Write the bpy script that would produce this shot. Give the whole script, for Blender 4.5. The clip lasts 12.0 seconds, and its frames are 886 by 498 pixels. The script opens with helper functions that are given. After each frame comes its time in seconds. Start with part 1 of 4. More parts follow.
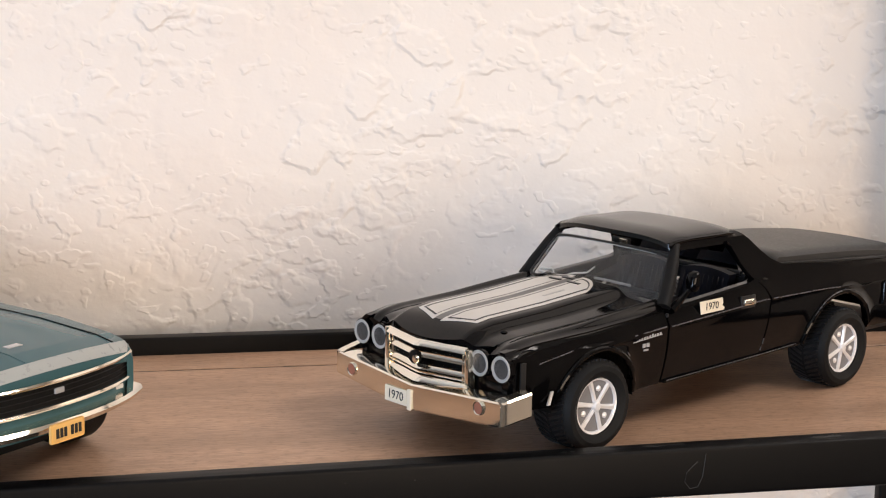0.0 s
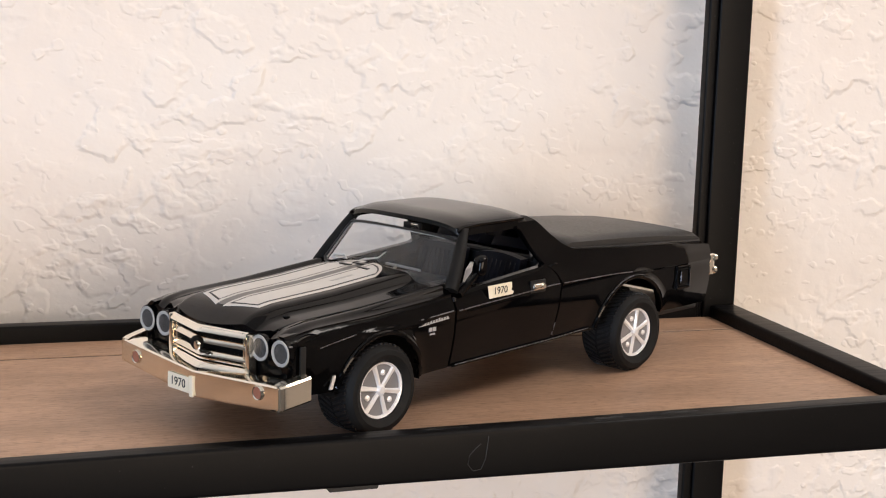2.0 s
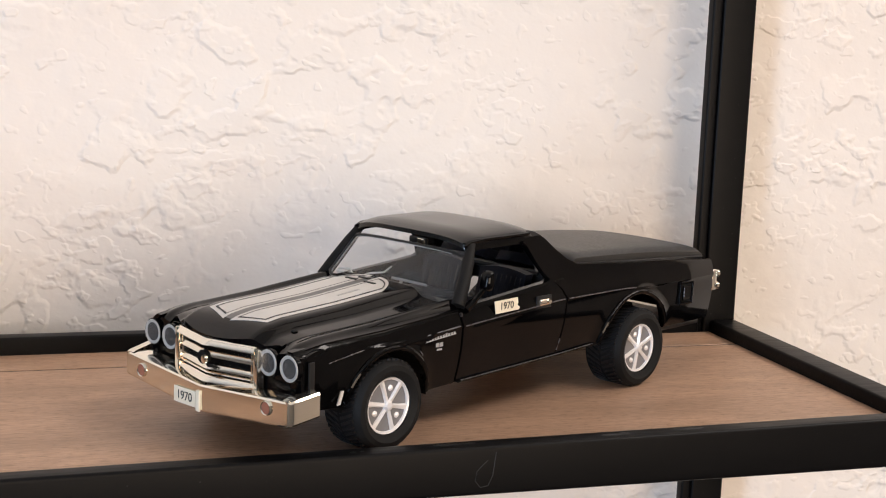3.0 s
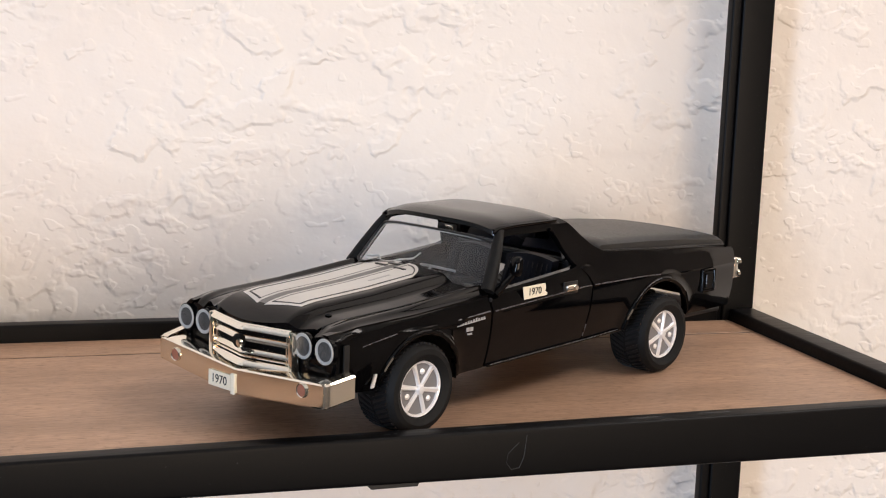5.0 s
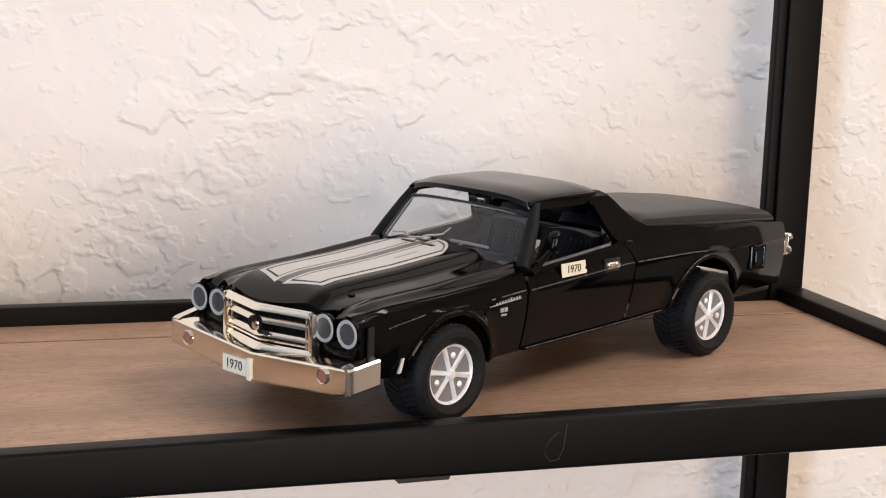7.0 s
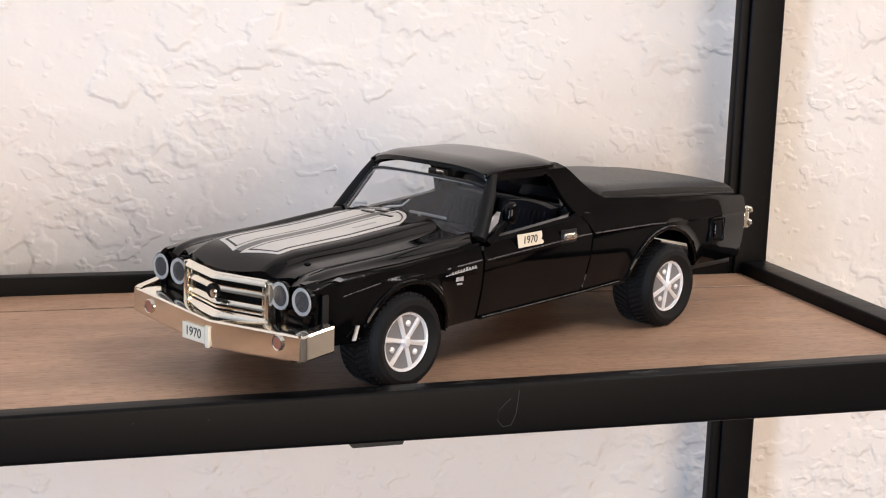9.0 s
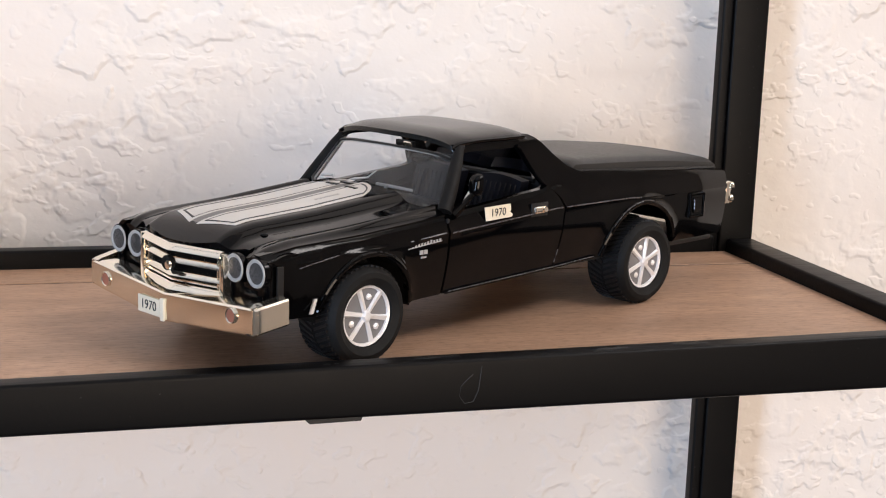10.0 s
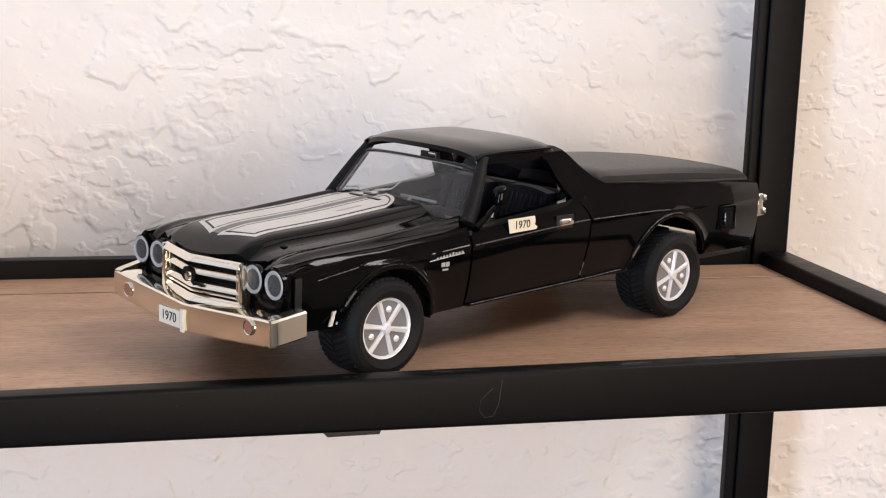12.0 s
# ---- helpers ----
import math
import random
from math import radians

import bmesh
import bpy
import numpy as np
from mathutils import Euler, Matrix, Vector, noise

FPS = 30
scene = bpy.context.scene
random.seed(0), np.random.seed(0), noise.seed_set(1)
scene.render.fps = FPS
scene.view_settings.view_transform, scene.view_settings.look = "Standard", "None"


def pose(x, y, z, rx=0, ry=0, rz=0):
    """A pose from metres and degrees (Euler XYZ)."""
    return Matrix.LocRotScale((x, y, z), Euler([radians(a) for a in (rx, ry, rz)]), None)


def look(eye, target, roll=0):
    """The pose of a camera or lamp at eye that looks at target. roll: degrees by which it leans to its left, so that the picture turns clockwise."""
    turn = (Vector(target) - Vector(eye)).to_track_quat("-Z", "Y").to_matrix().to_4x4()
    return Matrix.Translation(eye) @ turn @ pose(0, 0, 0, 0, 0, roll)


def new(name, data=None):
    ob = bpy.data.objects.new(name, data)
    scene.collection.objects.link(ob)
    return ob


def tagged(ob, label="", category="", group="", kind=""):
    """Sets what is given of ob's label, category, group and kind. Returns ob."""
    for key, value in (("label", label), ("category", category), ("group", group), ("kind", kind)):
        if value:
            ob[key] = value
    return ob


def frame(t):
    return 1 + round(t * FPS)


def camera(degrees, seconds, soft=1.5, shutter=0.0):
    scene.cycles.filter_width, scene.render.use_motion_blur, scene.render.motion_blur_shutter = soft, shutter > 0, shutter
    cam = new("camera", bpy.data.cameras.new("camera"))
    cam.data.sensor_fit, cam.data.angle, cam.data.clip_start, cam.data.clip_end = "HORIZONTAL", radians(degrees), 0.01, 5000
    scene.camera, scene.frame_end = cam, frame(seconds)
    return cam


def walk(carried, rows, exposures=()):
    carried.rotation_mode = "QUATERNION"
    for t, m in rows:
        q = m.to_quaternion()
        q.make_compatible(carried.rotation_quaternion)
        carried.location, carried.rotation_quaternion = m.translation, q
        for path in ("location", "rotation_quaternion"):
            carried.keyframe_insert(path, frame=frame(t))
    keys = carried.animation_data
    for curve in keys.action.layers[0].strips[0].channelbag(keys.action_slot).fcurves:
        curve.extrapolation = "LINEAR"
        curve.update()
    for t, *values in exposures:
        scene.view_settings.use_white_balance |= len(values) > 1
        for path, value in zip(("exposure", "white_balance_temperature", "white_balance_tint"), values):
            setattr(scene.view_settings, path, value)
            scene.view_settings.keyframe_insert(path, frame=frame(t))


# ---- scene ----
cam = camera(33.0, 12.0, soft=1.1)
PATH = [
    (0, (-0.12997, -0.39272, 0.12986), (-0.04700, -0.00755, 0.06087), 1.03),
    (0.5, (-0.13199, -0.39058, 0.12623), (-0.03661, -0.00824, 0.05754), 1.04),
    (1, (-0.12303, -0.38880, 0.12207), (-0.01752, -0.00921, 0.05289), 1.21),
    (1.5, (-0.11543, -0.39184, 0.12240), (-0.00293, -0.01428, 0.05317), 1.51),
    (2, (-0.10748, -0.39732, 0.12507), (0.01064, -0.02120, 0.05738), 1.67),
    (2.5, (-0.11285, -0.39686, 0.12692), (0.00771, -0.02150, 0.05931), 2.03),
    (3, (-0.11443, -0.39394, 0.12718), (0.00835, -0.01897, 0.06141), 2.24),
    (5, (-0.12514, -0.39691, 0.12396), (-0.00197, -0.02213, 0.05786), 2.23),
    (5.5, (-0.11832, -0.39631, 0.12407), (0.00296, -0.02105, 0.05721), 2.22),
    (6, (-0.12196, -0.38677, 0.12112), (-0.00395, -0.01058, 0.05359), 2.02),
    (6.5, (-0.11798, -0.37614, 0.11767), (-0.00143, 0.00020, 0.04851), 1.96),
    (7, (-0.11652, -0.36626, 0.11574), (-0.00020, 0.00991, 0.04529), 1.84),
    (7.5, (-0.11196, -0.36271, 0.11448), (0.00491, 0.01282, 0.04154), 1.87),
    (9.5, (-0.10368, -0.37986, 0.11422), (0.01252, -0.00488, 0.03747), 1.91),
    (10, (-0.09057, -0.37225, 0.10891), (0.02151, 0.00355, 0.03008), 1.97),
    (10.5, (-0.08065, -0.36870, 0.11349), (0.02835, 0.00804, 0.03485), 2.04),
    (11, (-0.07772, -0.36738, 0.11273), (0.02663, 0.01070, 0.03417), 1.99),
    (11.5, (-0.07931, -0.36813, 0.11053), (0.02211, 0.01079, 0.03221), 2.03),
    (12, (-0.08163, -0.37133, 0.10965), (0.01684, 0.00861, 0.03253), 1.87),
]
walk(cam, [(t, look(eye, target, roll)) for t, eye, target, roll in PATH],
     [(0.0, -0.08, 6250, 10), (7.5, -0.05, 6050, 10), (9.5, 0.0, 5950, 10), (12.0, 0.0, 5950, 10)])

# ---- light: warm from ahead right, cool from left, both unseen, plus added overhead fill ----
world = bpy.data.worlds.new("world")
scene.world = world
world.use_nodes = True
bg = world.node_tree.nodes["Background"]
bg.inputs[0].default_value = (1.0, 0.96, 0.92, 1)
bg.inputs[1].default_value = 0.1


def area(name, eye, target, sx, sy, watts, colour):
    d = bpy.data.lights.new(name, "AREA")
    d.shape, d.size, d.size_y, d.energy, d.color = "RECTANGLE", sx, sy, watts, colour
    ob = new(name, d)
    ob.matrix_world = look(eye, target)
    return ob


area("front_window_light", (0.50, -2.58, 0.10), (0.08, 0.15, 0.03), 1.5, 1.1, 43, (1.0, 0.77, 0.56))
area("side_window_light", (-1.76, -1.74, 0.12), (0.2, 0.15, 0.03), 0.34, 1.2, 38, (0.64, 0.79, 1.0))
# added soft fill from above that brightens the board; no fitting stands there
area("overhead_fill_light", (0.95, -0.45, 1.27), (0.2, 0.05, 0.0), 0.9, 0.6, 26, (1.0, 0.89, 0.79))

# ---- materials ----


def material(name, colour, rough=0.5, metal=0.0, coat=0.0, spec=0.5):
    m = bpy.data.materials.new(name)
    m.use_nodes = True
    b = m.node_tree.nodes["Principled BSDF"]
    b.inputs["Base Color"].default_value = (*colour, 1)
    b.inputs["Roughness"].default_value = rough
    b.inputs["Metallic"].default_value = metal
    b.inputs["Coat Weight"].default_value = coat
    b.inputs["Coat Roughness"].default_value = 0.05
    b.inputs["Specular IOR Level"].default_value = spec
    return m


def node(m, kind, **inputs):
    n = m.node_tree.nodes.new(kind)
    for k, v in inputs.items():
        n.inputs[k.replace("_", " ")].default_value = v
    return n


def wire(m, a, out, b, inp):
    m.node_tree.links.new(a.outputs[out], b.inputs[inp])


def bsdf(m):
    return m.node_tree.nodes["Principled BSDF"]


def coords(m, scale=(1, 1, 1), rot=(0, 0, 0), which="Object"):
    tc = m.node_tree.nodes.new("ShaderNodeTexCoord")
    mp = m.node_tree.nodes.new("ShaderNodeMapping")
    mp.inputs["Scale"].default_value = scale
    mp.inputs["Rotation"].default_value = rot
    wire(m, tc, which, mp, "Vector")
    return mp


def noise_node(m, mp, scale, detail=4.0, rough=0.55, distort=0.0):
    n = node(m, "ShaderNodeTexNoise", Scale=scale, Detail=detail, Roughness=rough, Distortion=distort)
    wire(m, mp, "Vector", n, "Vector")
    return n


def ramp(m, stops):
    r = m.node_tree.nodes.new("ShaderNodeValToRGB")
    e = r.color_ramp.elements
    while len(e) < len(stops):
        e.new(0.5)
    for k, (p, c) in zip(e, stops):
        k.position, k.color = p, (*c, 1)
    return r


def bumped(m, src, out, strength, distance):
    b = node(m, "ShaderNodeBump", Strength=strength, Distance=distance)
    wire(m, src, out, b, "Height")
    wire(m, b, "Normal", bsdf(m), "Normal")
    return b


def grained(name, colour, colour2, rough=0.5, scale=400.0, bump=0.0001, metal=0.0, coat=0.0, spread=0.12, spec=0.5):
    """A surface with a two-scale variation of colour and roughness and a fine relief."""
    m = material(name, colour, rough, metal, coat, spec)
    mp = coords(m)
    big, fine = noise_node(m, mp, scale * 0.12, 3), noise_node(m, mp, scale, 5)
    mix = m.node_tree.nodes.new("ShaderNodeMix")
    mix.data_type = "RGBA"
    mix.inputs[6].default_value, mix.inputs[7].default_value = (*colour, 1), (*colour2, 1)
    wire(m, big, "Fac", mix, 0)
    m.node_tree.links.new(mix.outputs[2], bsdf(m).inputs["Base Color"])
    r = node(m, "ShaderNodeMapRange")
    r.inputs["To Min"].default_value, r.inputs["To Max"].default_value = max(0.02, rough - spread), rough + spread
    wire(m, fine, "Fac", r, "Value")
    wire(m, r, "Result", bsdf(m), "Roughness")
    if bump:
        bumped(m, fine, "Fac", 0.6, bump)
    return m


def paint(name, colour, dust=(0.16, 0.15, 0.14), rough=0.12):
    """Glossy cast-metal paint with a little dust that lies on it in patches."""
    m = material(name, colour, rough, 0, 0.0, 0.19)
    mp = coords(m)
    big, fine = noise_node(m, mp, 45, 3), noise_node(m, mp, 2200, 2)
    a = ramp(m, [(0.45, (0, 0, 0)), (0.8, (0.05, 0.05, 0.05))])
    wire(m, big, "Fac", a, "Fac")
    sp = ramp(m, [(0.74, (0, 0, 0)), (0.80, (0.35, 0.35, 0.35))])
    wire(m, fine, "Fac", sp, "Fac")
    add = m.node_tree.nodes.new("ShaderNodeMath")
    add.operation = "ADD"
    wire(m, a, "Color", add, 0)
    wire(m, sp, "Color", add, 1)
    mix = m.node_tree.nodes.new("ShaderNodeMix")
    mix.data_type = "RGBA"
    mix.inputs[6].default_value, mix.inputs[7].default_value = (*colour, 1), (*dust, 1)
    wire(m, add, "Value", mix, 0)
    m.node_tree.links.new(mix.outputs[2], bsdf(m).inputs["Base Color"])
    r = node(m, "ShaderNodeMapRange")
    r.inputs["To Min"].default_value, r.inputs["To Max"].default_value = rough * 0.7, rough * 1.8
    wire(m, big, "Fac", r, "Value")
    wire(m, r, "Result", bsdf(m), "Roughness")
    bumped(m, noise_node(m, mp, 260, 2), "Fac", 0.12, 0.0001)
    return m


def plaster_material():
    """Cream skip-trowelled plaster: smooth ground, rounded flakes in drifts, small dabs and fine roller grit."""
    m = material("textured_plaster", (0.80, 0.765, 0.72), 0.75)
    mp = coords(m, (1, 1, 1.25))
    warp = noise_node(m, mp, 45, 1, 0.5)
    vadd = m.node_tree.nodes.new("ShaderNodeVectorMath")
    vadd.operation = "MULTIPLY_ADD"
    wire(m, warp, "Color", vadd, 0)
    vadd.inputs[1].default_value = (0.006, 0.006, 0.006)
    wire(m, mp, "Vector", vadd, 2)

    def level(scale, lo, hi, detail, rough=0.5):
        n = node(m, "ShaderNodeTexNoise", Scale=scale, Detail=detail, Roughness=rough)
        wire(m, vadd, "Vector", n, "Vector")
        r = node(m, "ShaderNodeMapRange")
        r.interpolation_type = "SMOOTHSTEP"
        r.inputs["From Min"].default_value, r.inputs["From Max"].default_value = lo, hi
        wire(m, n, "Fac", r, "Value")
        return r

    def math_node(op, a, out_a, b, out_b, k=None):
        n = m.node_tree.nodes.new("ShaderNodeMath")
        n.operation = op
        wire(m, a, out_a, n, 0)
        if k is None:
            wire(m, b, out_b, n, 1)
        else:
            n.inputs[1].default_value = k
            wire(m, b, out_b, n, 2)
        return n

    drift = level(13, 0.40, 0.62, 2)
    flakes = math_node("MULTIPLY", level(62, 0.49, 0.59, 2.5, 0.5), "Result", drift, "Result")
    crust = math_node("MULTIPLY", level(105, 0.53, 0.63, 2), "Result", level(17, 0.44, 0.60, 2), "Result")
    dabs = level(150, 0.62, 0.72, 1)
    roll, peel, grit = noise_node(m, mp, 30, 2), noise_node(m, mp, 190, 2), noise_node(m, mp, 600, 2)
    h = math_node("MULTIPLY_ADD", crust, "Value", flakes, "Value", 0.55)
    h = math_node("MULTIPLY_ADD", dabs, "Result", h, "Value", 0.35)
    h = math_node("MULTIPLY_ADD", roll, "Fac", h, "Value", 1.2)
    h = math_node("MULTIPLY_ADD", peel, "Fac", h, "Value", 0.22)
    h = math_node("MULTIPLY_ADD", grit, "Fac", h, "Value", 0.05)
    bumped(m, h, "Value", 0.68, 0.0009)
    tint = noise_node(m, mp, 6, 3)
    c = ramp(m, [(0.35, (0.81, 0.742, 0.68)), (0.65, (0.82, 0.775, 0.725))])
    wire(m, tint, "Fac", c, "Fac")
    speck = noise_node(m, mp, 330, 1)
    pit = ramp(m, [(0.855, (1, 1, 1)), (0.875, (0.35, 0.31, 0.28))])
    wire(m, speck, "Fac", pit, "Fac")
    mul = m.node_tree.nodes.new("ShaderNodeMix")
    mul.data_type, mul.blend_type = "RGBA", "MULTIPLY"
    mul.inputs[0].default_value = 1
    m.node_tree.links.new(c.outputs[0], mul.inputs[6])
    m.node_tree.links.new(pit.outputs[0], mul.inputs[7])
    m.node_tree.links.new(mul.outputs[2], bsdf(m).inputs["Base Color"])
    return m


def board_material():
    m = material("stained_board", (0.34, 0.21, 0.14), 0.5)
    mp = coords(m, (11.0, 130, 130))
    fibre = noise_node(m, mp, 9, 6, 0.65, 0.6)
    mp2 = coords(m, (1.2, 6, 6))
    cloud = noise_node(m, mp2, 9, 4, 0.6)
    c1 = ramp(m, [(0.24, (0.255, 0.158, 0.104)), (0.5, (0.41, 0.262, 0.176)), (0.76, (0.545, 0.37, 0.26))])
    wire(m, fibre, "Fac", c1, "Fac")
    c2 = ramp(m, [(0.3, (0.74, 0.71, 0.68)), (0.7, (1.12, 1.09, 1.05))])
    wire(m, cloud, "Fac", c2, "Fac")
    mul = m.node_tree.nodes.new("ShaderNodeMix")
    mul.data_type, mul.blend_type = "RGBA", "MULTIPLY"
    mul.inputs[0].default_value = 1
    m.node_tree.links.new(c1.outputs[0], mul.inputs[6])
    m.node_tree.links.new(c2.outputs[0], mul.inputs[7])
    m.node_tree.links.new(mul.outputs[2], bsdf(m).inputs["Base Color"])
    pore = noise_node(m, coords(m, (0.35, 1, 1)), 900, 3, 0.6)
    dark = ramp(m, [(0.30, (0.62, 0.60, 0.58)), (0.46, (1, 1, 1))])
    wire(m, pore, "Fac", dark, "Fac")
    mul2 = m.node_tree.nodes.new("ShaderNodeMix")
    mul2.data_type, mul2.blend_type = "RGBA", "MULTIPLY"
    mul2.inputs[0].default_value = 1
    m.node_tree.links.new(mul.outputs[2], mul2.inputs[6])
    m.node_tree.links.new(dark.outputs[0], mul2.inputs[7])
    m.node_tree.links.new(mul2.outputs[2], bsdf(m).inputs["Base Color"])
    r = node(m, "ShaderNodeMapRange")
    r.inputs["To Min"].default_value, r.inputs["To Max"].default_value = 0.36, 0.58
    wire(m, fibre, "Fac", r, "Value")
    wire(m, r, "Result", bsdf(m), "Roughness")
    bumped(m, fibre, "Fac", 0.35, 0.0003)
    return m


def steel_material():
    """Black powder-coated tube with pale rubbed scratches and dust specks."""
    m = material("black_steel", (0.003, 0.003, 0.0034), 0.40, spec=0.13)
    mp = coords(m)
    streak = noise_node(m, coords(m, (8, 120, 120)), 6, 4, 0.6)
    speck = noise_node(m, mp, 900, 2)
    a = ramp(m, [(0.72, (0.0028, 0.0028, 0.0032)), (0.80, (0.05, 0.049, 0.048))])
    wire(m, speck, "Fac", a, "Fac")
    wire(m, a, "Color", bsdf(m), "Base Color")
    r = node(m, "ShaderNodeMapRange")
    r.inputs["To Min"].default_value, r.inputs["To Max"].default_value = 0.30, 0.55
    wire(m, streak, "Fac", r, "Value")
    wire(m, r, "Result", bsdf(m), "Roughness")
    bumped(m, noise_node(m, mp, 700, 3), "Fac", 0.25, 0.0001)
    return m


def glass_material(name, tint=(1, 1, 1), rough=0.02):
    m = bpy.data.materials.new(name)
    m.use_nodes = True
    nt = m.node_tree
    nt.nodes.remove(nt.nodes["Principled BSDF"])
    out = nt.nodes["Material Output"]
    mix, tr, gl = nt.nodes.new("ShaderNodeMixShader"), nt.nodes.new("ShaderNodeBsdfTransparent"), nt.nodes.new("ShaderNodeBsdfGlossy")
    fr = nt.nodes.new("ShaderNodeFresnel")
    fr.inputs["IOR"].default_value = 1.5
    tr.inputs["Color"].default_value = (*tint, 1)
    gl.inputs["Roughness"].default_value = rough
    # a little even diffuse grey imitates a broad reflection on the glazing
    hazy, sheen = nt.nodes.new("ShaderNodeMixShader"), nt.nodes.new("ShaderNodeBsdfDiffuse")
    sheen.inputs["Color"].default_value = (0.6, 0.58, 0.56, 1)
    hazy.inputs[0].default_value = 0.04
    nt.links.new(tr.outputs[0], hazy.inputs[1])
    nt.links.new(sheen.outputs[0], hazy.inputs[2])
    nt.links.new(fr.outputs[0], mix.inputs[0])
    nt.links.new(hazy.outputs[0], mix.inputs[1])
    nt.links.new(gl.outputs[0], mix.inputs[2])
    nt.links.new(mix.outputs[0], out.inputs["Surface"])
    return m


PLASTER, BOARD, STEEL = plaster_material(), board_material(), steel_material()
BLACK = paint("black_gloss_paint", (0.0012, 0.0012, 0.0015), (0.03, 0.03, 0.03), 0.06)
SATIN = grained("black_satin_plastic", (0.010, 0.010, 0.0105), (0.015, 0.015, 0.015), 0.36, 700, 0.00008, spec=0.4)
COVERM = grained("matt_black_cover", (0.020, 0.020, 0.020), (0.030, 0.029, 0.028), 0.42, 900, 0.00006, spec=0.5)
ROOFM = grained("satin_black_roof", (0.004, 0.004, 0.0042), (0.007, 0.0068, 0.0066), 0.24, 60, 0.0, spread=0.03, spec=0.5)
DARK = grained("dark_cavity_plastic", (0.003, 0.003, 0.003), (0.005, 0.005, 0.005), 0.6, 500, 0.0, spec=0.2)
CHROME = grained("chrome_plating", (0.93, 0.88, 0.77), (0.85, 0.79, 0.68), 0.10, 260, 0.00002, 0.98, 0.0, 0.05)
RIM = grained("silver_wheel_plating", (0.92, 0.91, 0.91), (0.82, 0.81, 0.82), 0.34, 500, 0.00003, 0.35)
RIMDARK = grained("grey_wheel_recess", (0.24, 0.24, 0.255), (0.17, 0.17, 0.18), 0.4, 500, 0.00003, 0.1)
RUBBER = grained("black_rubber", (0.006, 0.006, 0.006), (0.011, 0.011, 0.011), 0.62, 600, 0.00006, spec=0.16)
TREAD = grained("worn_tread_rubber", (0.006, 0.006, 0.007), (0.012, 0.012, 0.013), 0.38, 600, 0.0, spec=0.45)
WHITE = grained("white_decal", (0.58, 0.56, 0.53), (0.52, 0.50, 0.47), 0.4, 500, 0.00002)
GREYDECAL = grained("grey_decal", (0.075, 0.072, 0.07), (0.10, 0.096, 0.092), 0.35, 500, 0.0)
STICKER = grained("cream_sticker_paper", (0.82, 0.76, 0.61), (0.76, 0.69, 0.55), 0.55, 500, 0.00003)
INK = material("black_ink", (0.02, 0.02, 0.02), 0.6)
SILVERINK = material("silver_print", (0.55, 0.55, 0.56), 0.35, 0.5)
SEAT = grained("navy_seat_plastic", (0.003, 0.004, 0.008), (0.005, 0.006, 0.011), 0.5, 500, 0.00005, spec=0.2)
GREYPLASTIC = grained("pale_grey_plastic", (0.66, 0.65, 0.62), (0.56, 0.55, 0.52), 0.3, 500, 0.0)
LENS = grained("headlight_lens", (0.022, 0.022, 0.022), (0.085, 0.085, 0.085), 0.28, 2600, 0.0003, 0.0, 0.0, spec=0.25)
RING = grained("silver_ring_print", (0.46, 0.455, 0.44), (0.32, 0.315, 0.305), 0.4, 500, 0.0, 0.0, spec=0.3)
AMBER = grained("amber_lens", (0.35, 0.14, 0.09), (0.26, 0.10, 0.07), 0.2, 700, 0.0001, 0.0, 0.5)
RED = grained("red_lens", (0.30, 0.02, 0.02), (0.20, 0.01, 0.01), 0.2, 700, 0.0, 0.0, 0.5)
GLASS = glass_material("clear_plastic_glazing", (0.90, 0.90, 0.90))
BANDM = grained("pale_grey_band_paint", (0.36, 0.38, 0.37), (0.30, 0.32, 0.32), 0.3, 500, 0.0)
TEAL = paint("teal_metallic_paint", (0.045, 0.105, 0.12), (0.3, 0.3, 0.3), 0.2)
YELLOW = grained("yellow_plate_paint", (0.85, 0.54, 0.19), (0.80, 0.48, 0.15), 0.4, 500, 0.0)
# floor and wall tones of the unseen room, set by what the cars reflect
FLOORM = grained("brown_unseen_floor", (0.06, 0.045, 0.035), (0.045, 0.035, 0.028), 0.9, 300, 0.002)
ROOMM = grained("taupe_unseen_wall", (0.20, 0.185, 0.17), (0.17, 0.16, 0.15), 0.85, 60, 0.0008)
TANM = grained("tan_unseen_wall", (0.46, 0.39, 0.33), (0.41, 0.35, 0.30), 0.85, 60, 0.0008)
# bright metal for thin strips that imitate highlights on the black body
GLINT = grained("edge_highlight_metal", (0.30, 0.30, 0.32), (0.10, 0.10, 0.11), 0.28, 900, 0.0, 0.9)
SMEAR = grained("dried_smear", (0.034, 0.033, 0.031), (0.018, 0.017, 0.016), 0.6, 900, 0.0)
CEILM = grained("white_ceiling_paint", (0.78, 0.77, 0.75), (0.72, 0.71, 0.69), 0.85, 60, 0.0008)

# ---- mesh helpers: car parts are modelled in centimetres ----


def mesh_from(bm, name, mat, scale=0.01, smooth=35):
    bmesh.ops.recalc_face_normals(bm, faces=bm.faces)
    me = bpy.data.meshes.new(name)
    bm.to_mesh(me)
    bm.free()
    me.transform(Matrix.Scale(scale, 4))
    me.materials.append(mat)
    if smooth:
        me.set_sharp_from_angle(angle=radians(smooth))
    for p in me.polygons:
        p.use_smooth = bool(smooth)
    return me


def part(name, bm, mat, parent, label="", scale=0.01, smooth=35):
    ob = new(name, mesh_from(bm, name, mat, scale, smooth))
    ob.parent = parent
    if label:
        tagged(ob, label)
    return ob


def thing(name, m, label, category, group="", kind=""):
    e = new(name)
    e.empty_display_size = 0.02
    e.matrix_world = m
    return tagged(e, label, category, group, kind)


